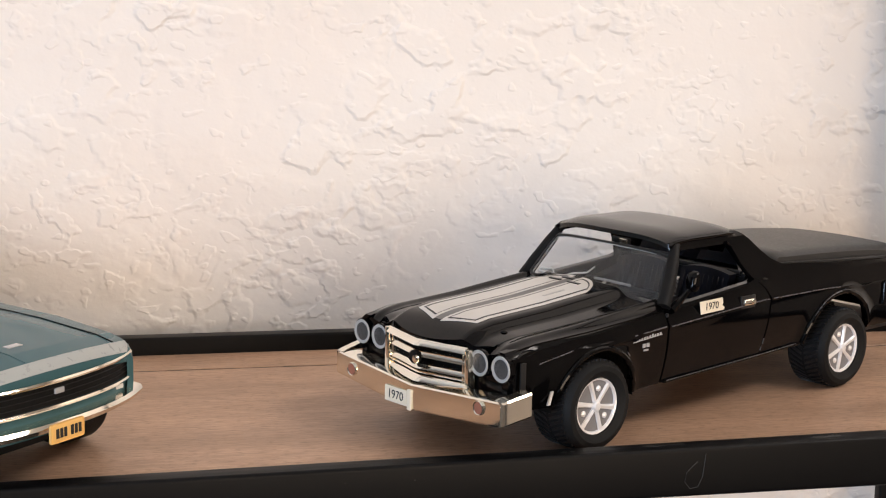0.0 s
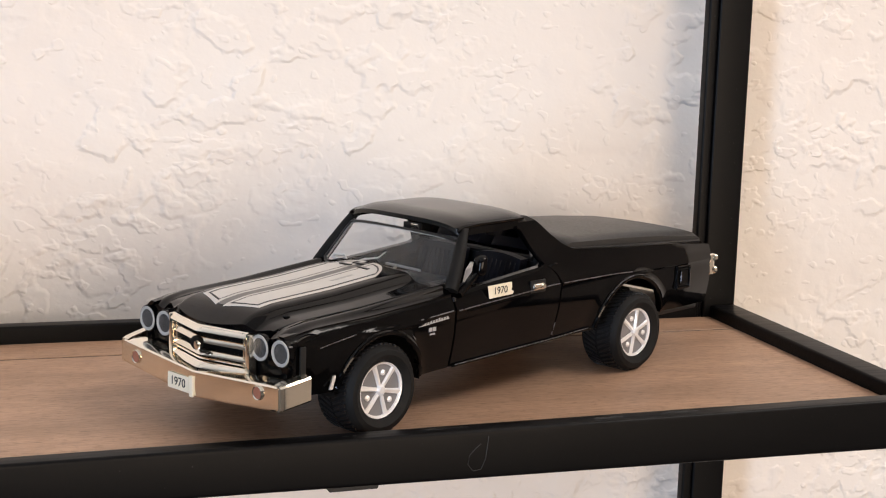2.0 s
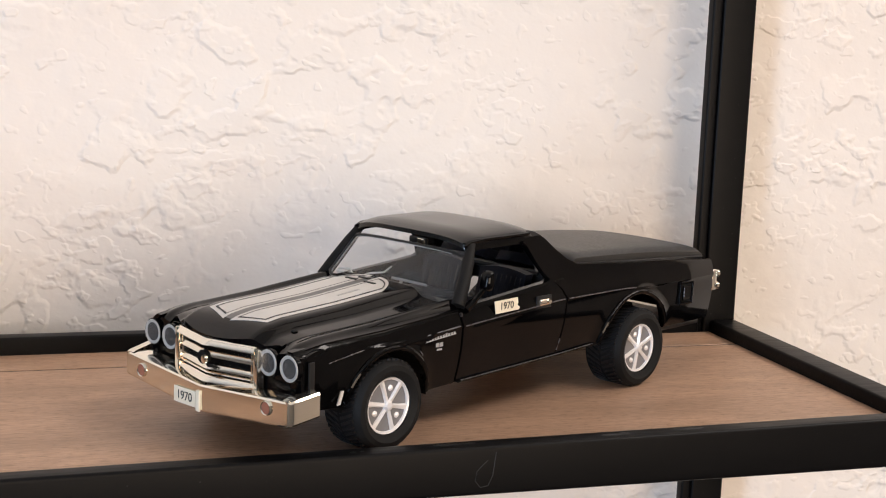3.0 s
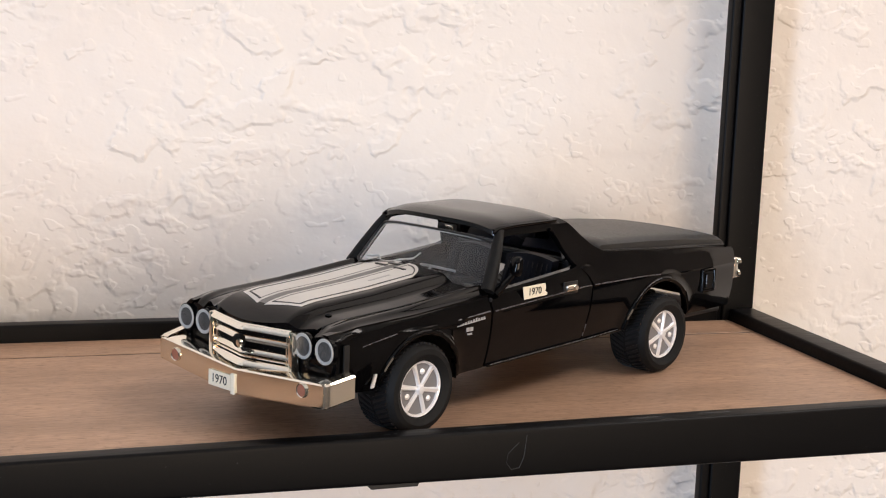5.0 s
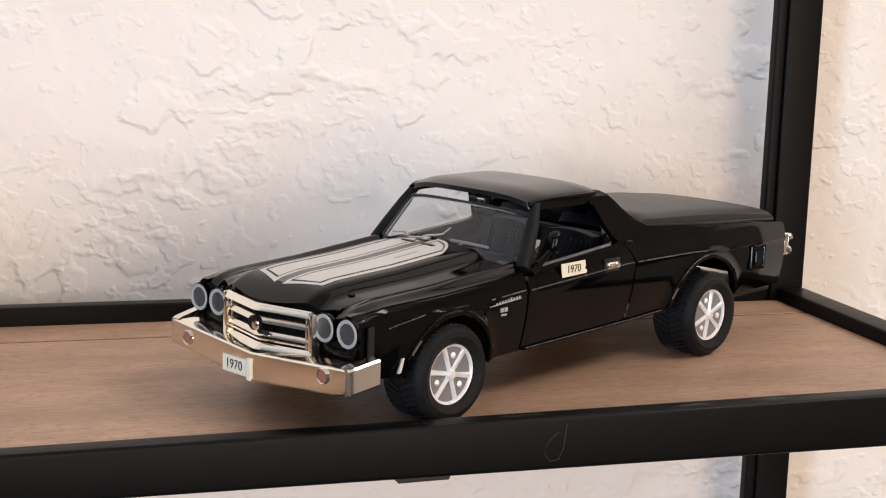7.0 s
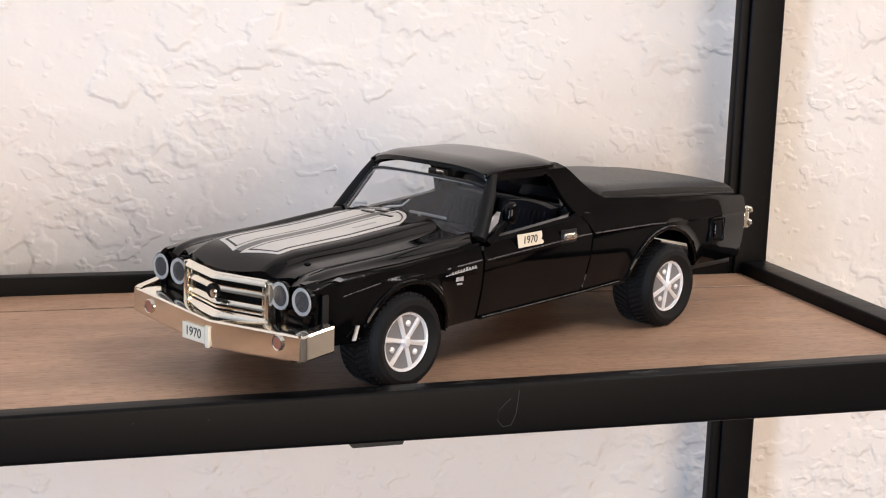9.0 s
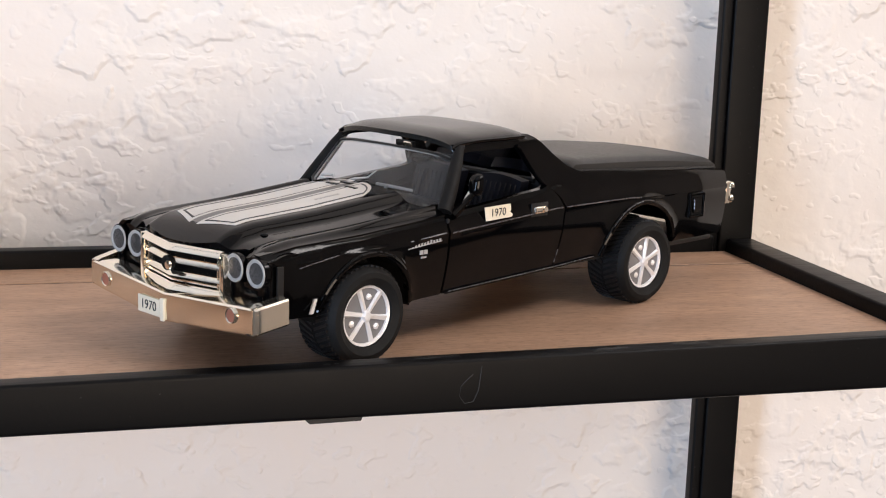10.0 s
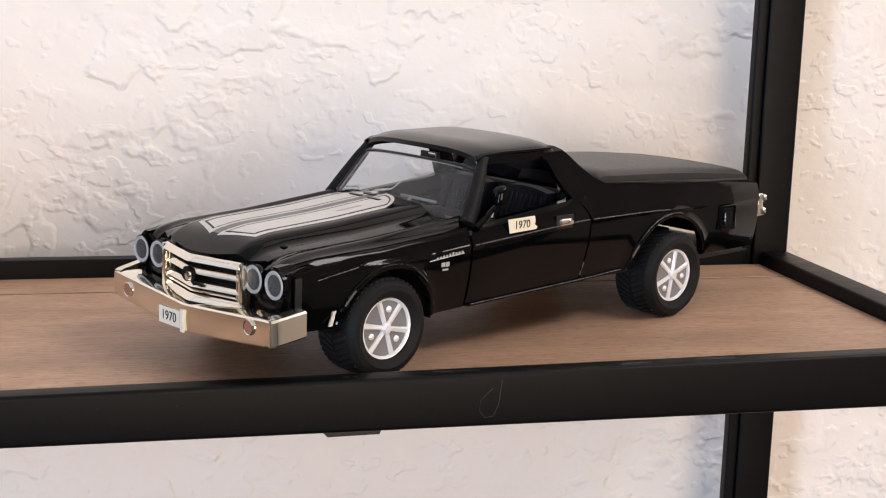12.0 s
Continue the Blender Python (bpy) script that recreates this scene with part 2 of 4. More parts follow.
def sheet(rows, bm=None, closed=False):
    """A grid of quads through rows of points."""
    bm = bm or bmesh.new()
    vs = [[bm.verts.new(p) for p in row] for row in rows]
    for a, b in zip(vs, vs[1:]):
        n = len(a)
        for k in range(n if closed else n - 1):
            bm.faces.new((a[k], a[(k + 1) % n], b[(k + 1) % n], b[k]))
    return bm


def slab(rows, depth, bm=None):
    """A grid with thickness: rows of points, and a second skin moved by depth, joined round the rim."""
    bm = bm or bmesh.new()
    d = Vector(depth)
    top = [[bm.verts.new(p) for p in row] for row in rows]
    low = [[bm.verts.new(Vector(p) + d) for p in row] for row in rows]
    for g in (top, low):
        for a, b in zip(g, g[1:]):
            for k in range(len(a) - 1):
                bm.faces.new((a[k], a[k + 1], b[k + 1], b[k]))
    rim = [(i, 0) for i in range(len(rows))] + [(len(rows) - 1, k) for k in range(1, len(rows[0]))]
    rim += [(i, len(rows[0]) - 1) for i in range(len(rows) - 2, -1, -1)] + [(0, k) for k in range(len(rows[0]) - 2, 0, -1)]
    for (i, k), (p, q) in zip(rim, rim[1:] + rim[:1]):
        bm.faces.new((top[i][k], top[p][q], low[p][q], low[i][k]))
    return bm


def box(x0, x1, y0, y1, z0, z1, bevel=0.0, segs=2, bm=None):
    bm = bm or bmesh.new()
    r = bmesh.ops.create_cube(bm, size=1.0)
    for v in r["verts"]:
        v.co = Vector(((x0 + x1) / 2 + v.co.x * (x1 - x0), (y0 + y1) / 2 + v.co.y * (y1 - y0), (z0 + z1) / 2 + v.co.z * (z1 - z0)))
    if bevel:
        es = {e for v in r["verts"] for e in v.link_edges}
        bmesh.ops.bevel(bm, geom=list(es), offset=bevel, segments=segs, affect="EDGES", profile=0.6)
    return bm


def tube(path, radius, sides=8, bm=None, flat=1.0):
    """A rod along a path of points; radius may be a list."""
    bm = bm or bmesh.new()
    pts = [Vector(p) for p in path]
    rings = []
    for i, p in enumerate(pts):
        d = (pts[min(i + 1, len(pts) - 1)] - pts[max(i - 1, 0)]).normalized()
        side = d.cross(Vector((0, 0, 1)))
        side = side.normalized() if side.length > 1e-3 else Vector((1, 0, 0))
        up = side.cross(d)
        r = radius[i] if isinstance(radius, (list, tuple)) else radius
        rings.append([bm.verts.new(p + r * (math.cos(a) * side + flat * math.sin(a) * up)) for a in (2 * math.pi * k / sides for k in range(sides))])
    for a, b in zip(rings, rings[1:]):
        for k in range(sides):
            bm.faces.new((a[k], a[(k + 1) % sides], b[(k + 1) % sides], b[k]))
    bm.faces.new(rings[0])
    bm.faces.new(rings[-1])
    return bm


def lathe(profile, centre, axis="y", sides=48, bm=None):
    """Turns a profile of (radius, along) about an axis through centre."""
    bm = bm or bmesh.new()
    rows = []
    for r, s in profile:
        row = []
        for k in range(sides):
            a = 2 * math.pi * k / sides
            u, v = r * math.cos(a), r * math.sin(a)
            off = {"x": (s, u, v), "y": (u, s, v), "z": (u, v, s)}[axis]
            row.append(bm.verts.new(Vector(centre) + Vector(off)))
        rows.append(row)
    for a, b in zip(rows, rows[1:]):
        for k in range(sides):
            bm.faces.new((a[k], a[(k + 1) % sides], b[(k + 1) % sides], b[k]))
    for row in (rows[0], rows[-1]):
        bm.faces.new(row)
    return bm


def prism(outline, depth, bm=None):
    """A flat outline of 3D points, thickened by the vector depth."""
    bm = bm or bmesh.new()
    d = Vector(depth)
    a = [bm.verts.new(p) for p in outline]
    b = [bm.verts.new(Vector(p) + d) for p in outline]
    bm.faces.new(a)
    bm.faces.new(b[::-1])
    for k in range(len(a)):
        n = (k + 1) % len(a)
        bm.faces.new((a[k], b[k], b[n], a[n]))
    return bm


def lerp_table(table, x):
    xs, ys = zip(*table)
    return float(np.interp(x, xs, ys))


def steps(a, b, n):
    return [a + (b - a) * k / n for k in range(n + 1)]


def lettering(text, size, m, mat, parent, name="lettering"):
    """Words as a thin mesh, standing in the plane of m (x along the words, y up)."""
    cu = bpy.data.curves.new(name, "FONT")
    cu.body, cu.size, cu.align_x, cu.align_y, cu.extrude = text, size, "CENTER", "CENTER", 0.00005
    tmp = new(name, cu)
    me = bpy.data.meshes.new_from_object(tmp)
    bpy.data.objects.remove(tmp)
    me.transform(m)
    me.materials.clear()
    me.materials.append(mat)
    ob = new(name, me)
    ob.parent = parent
    return ob

# ---- the setting ----
WALL_Y = 0.157


def structure(name, bm, mat, label, smooth=0):
    return tagged(part(name, bm, mat, None, label, 1.0, smooth), label, kind="structure")


def relief(x, z):
    """Height of the trowelled plaster over its plane, in metres."""
    p = Vector((x * 26, z * 32, 3.1))
    n = noise.fractal(p, 1.0, 2.0, 2)
    flake = min(1.0, max(0.0, (n - 0.05) / 0.16))
    return 0.0003 * flake * flake * (3 - 2 * flake) + 0.0005 * noise.noise(p * 0.5)


def back_wall():
    """The trowelled wall: a fine relief behind the shelf, plain round it, 12 cm thick."""
    nx, nz, x0, x1, z0, z1 = 400, 330, -0.32, 0.40, -0.22, 0.34
    vs, fs = [], []
    for j in range(nz + 1):
        for i in range(nx + 1):
            x, z = x0 + (x1 - x0) * i / nx, z0 + (z1 - z0) * j / nz
            edge = min(1.0, 12 * min(i / nx, 1 - i / nx, j / nz, 1 - j / nz))
            vs.append((x, WALL_Y - edge * relief(x, z), z))
    for j in range(nz):
        for i in range(nx):
            a = j * (nx + 1) + i
            fs.append((a, a + 1, a + nx + 2, a + nx + 1))
    n = len(vs)
    vs += [(-2.0, WALL_Y, -1.2), (2.0, WALL_Y, -1.2), (2.0, WALL_Y, 1.3), (-2.0, WALL_Y, 1.3)]
    vs += [(-2.0, WALL_Y + 0.12, -1.2), (2.0, WALL_Y + 0.12, -1.2), (2.0, WALL_Y + 0.12, 1.3), (-2.0, WALL_Y + 0.12, 1.3)]
    bl, br, tr, tl = 0, nx, (nz + 1) * (nx + 1) - 1, nz * (nx + 1)
    lower, upper = list(range(0, nx + 1)), list(range(tl, tr + 1))
    left, right = [j * (nx + 1) for j in range(nz + 1)], [j * (nx + 1) + nx for j in range(nz + 1)]
    fs += [(n, n + 1, *lower[::-1]), (n + 1, n + 2, *right[::-1]), (n + 2, n + 3, *upper), (n + 3, n, *left)]
    fs += [(n + 7, n + 6, n + 5, n + 4), (n, n + 4, n + 5, n + 1), (n + 1, n + 5, n + 6, n + 2), (n + 2, n + 6, n + 7, n + 3), (n + 3, n + 7, n + 4, n)]
    me = bpy.data.meshes.new("wall_back")
    me.from_pydata(vs, [], fs)
    me.materials.append(PLASTER)
    for p in me.polygons:
        p.use_smooth = True
    ob = new("wall_back", me)
    return tagged(ob, "cream plaster wall with a trowelled skip texture", kind="structure")


back_wall()
# unseen floor and walls, added to shape the reflections in paint and chrome
structure("floor", box(-2, 2, -2.6, WALL_Y, -1.26, -1.2), FLOORM, "unseen dark brown floor, added for dark reflections")
structure("ceiling", box(-2, 2, -2.6, WALL_Y, 1.3, 1.36), CEILM, "plain white ceiling")
bm = box(-2, -0.30, -2.7, -2.6, -1.2, 1.3)
box(1.30, 2, -2.7, -2.6, -1.2, 1.3, bm=bm)
box(-0.30, 1.30, -2.7, -2.6, -1.2, -0.35, bm=bm)
box(-0.30, 1.30, -2.7, -2.6, 0.95, 1.3, bm=bm)
structure("wall_front", bm, ROOMM, "unseen taupe wall with an opening, added for dark reflections")


def wall_with_opening(name, x0, x1, oy0, oy1, oz0, oz1):
    bm = box(x0, x1, -2.6, oy0, -1.2, 1.3)
    box(x0, x1, oy1, WALL_Y, -1.2, 1.3, bm=bm)
    box(x0, x1, oy0, oy1, -1.2, oz0, bm=bm)
    box(x0, x1, oy0, oy1, oz1, 1.3, bm=bm)
    structure(name, bm, ROOMM, "unseen taupe wall with an opening, added for dark reflections")


wall_with_opening("wall_left", -2.1, -2.0, -2.2, -1.5, -0.3, 1.0)
# lighter unseen wall, put here for the flank and bumper end to reflect
structure("wall_right", box(2.0, 2.1, -2.6, WALL_Y, -1.2, 1.3), TANM, "unseen tan wall, added for reflections")

# ---- the shelf: rectangular black steel tube with a board let into it ----
RAIL_TOP, RAIL_LOW = 0.0047, -0.0096
shelf = thing("wall_shelf", pose(0, 0, 0), "black steel frame shelf with a brown wooden board", "shelf")


def bar(name, x0, x1, y0, y1, z0, z1, label=""):
    return part(name, box(x0, x1, y0, y1, z0, z1, 0.0011, 3), STEEL, shelf, label, 1.0, 40)


front_rail = bar("front_rail", -0.42, 0.1820, -0.0155, -0.0085, RAIL_LOW, RAIL_TOP, "black steel rail with scuffs and a pale smear")
for v in front_rail.data.vertices:
    if v.co.z > -0.002:
        v.co.z += 0.0105 * (v.co.x - 0.02) - 0.0002
bar("back_rail", -0.42, 0.1662, 0.1309, 0.1379, RAIL_LOW, 0.0061)
bar("side_rail", 0.1712, 0.1820, -0.0083, 0.1307, RAIL_LOW, RAIL_TOP)
bar("side_rail", -0.4202, -0.4310, -0.0083, 0.1307, RAIL_LOW, RAIL_TOP)
bar("post", 0.1682, 0.1822, 0.1309, 0.1365, -1.2, 0.9)
bar("post_flange", 0.1640, 0.1681, 0.1316, 0.1365, -1.2, 0.9)
bar("post", -0.4310, -0.4202, 0.1309, 0.1365, -1.2, 0.9)
for y0, y1 in ((-0.0084, 0.1082), (0.1092, 0.1308)):
    part("plank", box(-0.42, 0.1711, y0, y1, -0.008, 0.0, 0.0004, 1), BOARD, shelf, "brown stained wooden board", 1.0, 30)
# dark strip added in the gap to stand for its shade
part("joint", box(-0.42, 0.1711, 0.1081, 0.1093, -0.007, -0.0002), DARK, shelf, "dark strip for the shaded gap between the boards", 1.0, 0)
loop = [(0.0275, 0.0028), (0.0272, -0.0002), (0.0268, -0.0038), (0.0255, -0.0068), (0.0232, -0.0072), (0.0216, -0.0052), (0.0220, -0.0025), (0.0238, -0.0006), (0.0252, 0.0006)]
part("smear", tube([(x, -0.01552, z) for x, z in loop], 0.00011, 6), SMEAR, front_rail, "dried pale smear", 1.0)
for x0, x1 in ((0.0085, 0.0275), (0.060, 0.072), (0.083, 0.096), (-0.015, -0.008)):
    zt = RAIL_TOP - 0.0002 + 0.012 * ((x0 + x1) / 2 - 0.02)
    part("chip", tube([(x, -0.0118 + 0.0006 * math.sin(90 * x), zt - 0.0003) for x in steps(x0, x1, 6)], [0.0003, 0.0011, 0.0013, 0.0010, 0.0014, 0.0009, 0.0003], 10, flat=0.32), SATIN, front_rail, "bare black chip in the dusty coating", 1.0)
part("clip", prism([(-0.0190, -0.0152, -0.0094), (-0.0178, -0.0152, -0.0106), (-0.0044, -0.0152, -0.0104), (-0.0040, -0.0152, -0.0094)], (0, 0.006, 0)), SATIN, shelf, "black clip under the rail", 1.0, 0)

# ---- the black model pickup: x runs rearward from the front axle, y across from the near wheel face, z up ----
YC, WB, WR = 3.48, 11.8, 1.33
truck = thing("model_pickup", pose(0, 0, 0, 0, 0, 28.3), "glossy black die-cast model pickup with white bonnet stripes, on board", "model car")
BELT = [(-3.4, 3.24), (-2.2, 3.40), (0.0, 3.46), (3.2, 3.66), (7.6, 4.02), (9.14, 4.36), (11.8, 4.18), (14.7, 4.00), (16.7, 3.82)]
WIDE = [(-3.4, 3.30), (-2.4, 3.38), (0.0, 3.36), (3.2, 3.30), (8.0, 3.30), (11.8, 3.34), (15.0, 3.24), (16.7, 3.06)]
SILL = [(-3.4, 1.55), (1.9, 1.36), (3.2, 1.40), (8.0, 1.58), (9.6, 1.68), (13.7, 1.74), (16.7, 1.68)]
ARCHES = ((0.17, 1.30, 1.64), (11.75, 1.36, 1.87))
# how far the shoulder behind the door leans inward over the height
LEAN = [(3.40, 0.0), (3.6, 0.05), (3.9, 0.17), (4.37, 0.42), (4.96, 0.66), (5.3, 0.80), (5.45, 0.89), (5.58, 1.04)]


def belt(x):
    return lerp_table(BELT, x)


def low_edge(x):
    z = lerp_table(SILL, x)
    for cx, cz, r in ARCHES:
        if abs(x - cx) < r:
            z = max(z, cz + math.sqrt(r * r - (x - cx) ** 2))
    return z


def crease_z(x):
    return lerp_table([(-3.4, 3.0), (1.0, 3.04), (3.4, 3.18), (7.6, 3.44), (11.0, 3.44), (13.2, 3.36), (16.7, 3.3)], x)


def side_y(x, z, s):
    """The skin of a flank: s is -1 for the near side, 1 for the far side."""
    top = belt(x)
    tuck = 0.30 * max(0.0, (2.9 - z) / 1.6) ** 1.6
    cz0 = crease_z(x)
    roll_in = 0.16 * max(0.0, (z - cz0) / max(0.05, top - cz0)) + 0.08 * max(0.0, (z - (top - 0.16)) / 0.16) ** 2
    k = min(1.0, max(0.0, (x - 7.2) / 1.0, (z - 3.96) / 0.12))
    roll_in = (1 - k) * roll_in + k * lerp_table(LEAN, z)
    lip = 0.0
    for cx, cz, r in ARCHES:
        d = math.hypot(x - cx, z - cz) - r
        if 0 <= d < 0.5:
            lip = max(lip, 0.09 * (1 - d / 0.5) ** 2)
    crease = 0.03 * math.exp(-((z - cz0) / 0.06) ** 2)
    return YC + s * (lerp_table(WIDE, x) - tuck - roll_in + lip + crease)


def flank(x0, x1, s, rear=None, n=60, rows=14):
    """A panel of the body side between two cross-sections; rear: a curved rear edge."""
    cols = []
    for k in range(n + 1):
        col = []
        for j in range(rows + 1):
            x = x0 + (x1 - x0) * k / n
            lo, hi = low_edge(x), belt(x)
            z = lo + (hi - lo) * j / rows
            if rear:
                x = x0 + (lerp_table(rear, z) - x0) * k / n
            col.append((x, side_y(x, z, s), z))
        cols.append(col)
    return slab(cols, (0, -s * 0.22, 0))


DOOR_REAR = [(1.4, 7.74), (2.6, 7.92), (3.44, 8.02), (3.75, 7.86), (4.1, 7.5)]
QUARTER_FRONT = [(a, b + 0.07) for a, b in DOOR_REAR]


def quarter(s):
    cols = []
    for k in range(81):
        col = []
        for j in range(15):
            x = 8.0 + 8.7 * k / 80
            lo, hi = low_edge(x), crease_z(x)
            z = lo + (hi - lo) * j / 14
            x0 = lerp_table(QUARTER_FRONT, z)
            x = x0 + (16.7 - x0) * k / 80
            lo, hi = low_edge(x), crease_z(x)
            z = lo + (hi - lo) * j / 14
            col.append((x, side_y(x, z, s), z))
        cols.append(col)
    return slab(cols, (0, -s * 0.22, 0))


SAIL_REAR = [(3.44, 16.7), (3.82, 16.7), (4.00, 14.7), (4.18, 11.8), (4.30, 9.9), (4.38, 9.1), (4.60, 8.58), (4.96, 8.12), (5.28, 7.78), (5.46, 7.55), (5.56, 7.34)]
SAIL_FRONT = [(3.30, 8.08), (3.44, 8.09), (3.75, 7.93), (4.02, 7.60), (4.16, 7.40), (4.7, 7.06), (5.1, 6.82), (5.27, 6.70), (5.36, 6.56), (5.56, 6.30)]


def shoulder(s):
    """The bed side over the crease, running up into the sail panel behind the door window."""
    rows = []
    for z in [3.30] + steps(3.5, 3.8, 4) + steps(3.85, 4.4, 14) + steps(4.45, 5.56, 18):
        xf, xr = lerp_table(SAIL_FRONT, z), lerp_table(SAIL_REAR, z)
        row = []
        for u in steps(0, 1, 70):
            x = xf + (xr - xf) * u
            zz = crease_z(x) if z < 3.45 else z
            row.append((x, side_y(x, zz, s), zz))
        rows.append(row)
    return slab(rows, (0, -s * 0.24, 0))


def arch_lip(cx, cz, r, s):
    pts = []
    for k in range(25):
        a = math.pi * (0.02 + 0.96 * k / 24)
        x, z = cx - (r + 0.02) * math.cos(a), cz + (r + 0.02) * math.sin(a)
        if z > lerp_table(SILL, x):
            pts.append((x, side_y(x, z + 0.03, s) + s * 0.0, z))
    return tube(pts, 0.085, 10)


for s in (-1, 1):
    part("fender", flank(-3.25, 3.14, s), BLACK, truck)
    door = part("door", flank(3.22, 7.95, s, DOOR_REAR), BLACK, truck)
    part("quarter_panel", quarter(s), BLACK, truck)
    part("shoulder_panel", shoulder(s), BLACK, truck, smooth=60)
    for cx, cz, r in ARCHES:
        part("wheel_arch", arch_lip(cx, cz, r, s), BLACK, truck)
    # highlights over the arches, modelled as bright tubes
    part("arch_highlight", tube([(x, side_y(x, z, s), z) for x, z in ((-2.2, 2.86), (-1.8, 2.93), (-1.3, 3.00), (-0.9, 3.05))], 0.016, 8), GLINT, truck)
    part("arch_highlight", tube([(11.75 - 1.93 * math.cos(a), side_y(11.75 - 1.93 * math.cos(a), 1.36 + 1.93 * math.sin(a), s) + s * 0.05, 1.36 + 1.93 * math.sin(a)) for a in steps(0.7, 1.5, 8)], 0.026, 8), GLINT, truck)
    # sill moulding, with a bright strip standing in for its highlight
    part("sill_trim", tube([(x, side_y(x, low_edge(x) + 0.02, s) + s * 0.03, low_edge(x) + 0.02) for x in steps(3.3, 9.7, 16)], 0.045, 8), BLACK, truck, "rounded black sill moulding")
    part("sill_glint", tube([(x, side_y(x, low_edge(x) + 0.05, s) + s * 0.06, low_edge(x) + 0.05) for x in steps(3.4, 9.6, 16)], 0.014, 6), GLINT, truck, "sill highlight modelled as a thin bright strip")
    # crease highlights on quarter panel and door, laid on as bright tubes
    part("quarter_highlight", tube([(x, side_y(x, crease_z(x), s), crease_z(x)) for x in steps(8.12, 11.6, 14)], 0.02, 8), GLINT, truck)
    part("door_highlight", tube([(x, side_y(x, crease_z(x), s), crease_z(x)) for x in steps(3.28, 7.95, 14)], 0.02, 8), GLINT, door)
    yh = side_y(6.88, 3.47, s)
    handle = part("handle", box(6.64, 7.14, yh - 0.11, yh + 0.11, 3.36, 3.58, 0.08, 3), CHROME, door, "chrome door handle")
    part("handle_cup", box(6.54, 7.24, yh - 0.03, yh + 0.03, 3.28, 3.68, 0.02), SATIN, handle)
    part("handle_button", lathe([(0.07, -0.05), (0.07, 0.03), (0.04, 0.05)], (7.05, yh + s * 0.10, 3.48), "y", 16), CHROME, handle)
    part("hinge", box(3.15, 3.24, side_y(3.2, 3.5, s) - 0.04, side_y(3.2, 3.5, s) + 0.04, 3.44, 3.56, 0.02), SATIN, door)
    # marker lamp recess behind the rear wheel
    yq = side_y(14.7, 2.86, s)
    marker = part("side_vent", box(14.30, 15.10, yq - 0.04, yq + 0.04, 2.46, 3.28, 0.03), DARK, truck, "black framed side marker")
    yo = yq + s * 0.05
    for a, b in (((14.34, 2.50), (14.34, 3.24)), ((15.06, 2.50), (15.06, 3.24)), ((14.34, 3.24), (15.06, 3.24)), ((14.34, 2.50), (15.06, 2.50))):
        part("marker_frame", tube([(a[0], yo, a[1]), (b[0], yo, b[1])], 0.05, 8), BLACK, marker)
    part("marker_pane", prism([(14.48, yo, 2.62), (14.92, yo - s * 0.02, 2.66), (14.92, yo - s * 0.02, 3.12), (14.48, yo, 3.12)], (0, s * 0.06, 0)), BLACK, marker)
    # added bright tube for the gloss on the pane's front edge
    part("marker_highlight", tube([(14.49, yo + s * 0.065, 2.74), (14.49, yo + s * 0.065, 3.06)], 0.02, 6), GLINT, marker)
    # side mirror on a raked arm
    ym = YC + s * 3.38
    if s > 0:
        continue
    rows = []
    for u, k in ((0.0, 0.55), (0.06, 0.86), (0.14, 1.0), (0.24, 1.0)):
        rows.append([(3.92 + u + 0.03 * math.sin(a), ym + 0.21 * k * math.copysign(abs(math.cos(a)) ** 0.6, math.cos(a)), 4.46 + 0.31 * k * math.copysign(abs(math.sin(a)) ** 0.7, math.sin(a))) for a in steps(0, 2 * math.pi * 23 / 24, 23)])
    shell = sheet(rows, closed=True)
    shell.verts.ensure_lookup_table()
    shell.faces.new(shell.verts[:24])
    shell.faces.new(shell.verts[-24:])
    mirror = part("mirror", shell, BLACK, door, "black door mirror", smooth=50)
    part("arm", tube([(3.46, YC + s * 3.14, 3.64), (3.72, YC + s * 3.26, 3.92), (4.00, ym, 4.24)], [0.15, 0.10, 0.07], 8), BLACK, mirror)
    part("mirror_glass", box(4.165, 4.175, ym - 0.15, ym + 0.15, 4.24, 4.68, 0.0), CHROME, mirror)

# sticker with the year on the near door
yd = side_y(5.3, 3.38, -1) - 0.04
sticker = part("year_sticker", prism([(4.54, yd, 3.76), (5.60, yd, 3.78), (5.64, yd, 3.62), (5.60, yd, 3.54), (5.72, yd, 3.46), (5.68, yd, 3.39), (4.62, yd, 3.36)], (0, 0.02, 0)), STICKER, truck, "cream paper sticker with printed year", smooth=0)
lettering("1970", 0.0032, pose(0.0510, (yd - 0.008) * 0.01, 0.0357, 90, 0, 0), INK, sticker)

# badge on the near front fender: unreadable script as bars
yb = side_y(2.2, 2.9, -1) - 0.012
# this tube imitates the lower arm of a reflection along the flare
badge = part("fender_badge", tube([(1.0, yb + 0.02, 3.05), (1.22, yb, 2.85), (1.48, yb, 2.55)], 0.03, 6), GLINT, truck, "silver fender badge")
for k in range(11):
    x, h = 1.62 + 0.115 * k, (0.13, 0.13, 0.14, 0.08, 0.08, 0.07, 0.08, 0.10, 0.07, 0.07, 0.07)[k]
    part("script_bar", box(x, x + 0.07, yb, yb + 0.02, 2.91 + 0.009 * k, 2.91 + 0.009 * k + h, 0.0), SILVERINK, badge, smooth=0)
part("script_line", tube([(1.60, yb + 0.01, 2.90), (2.88, yb + 0.01, 3.00)], 0.012, 6), SILVERINK, badge)
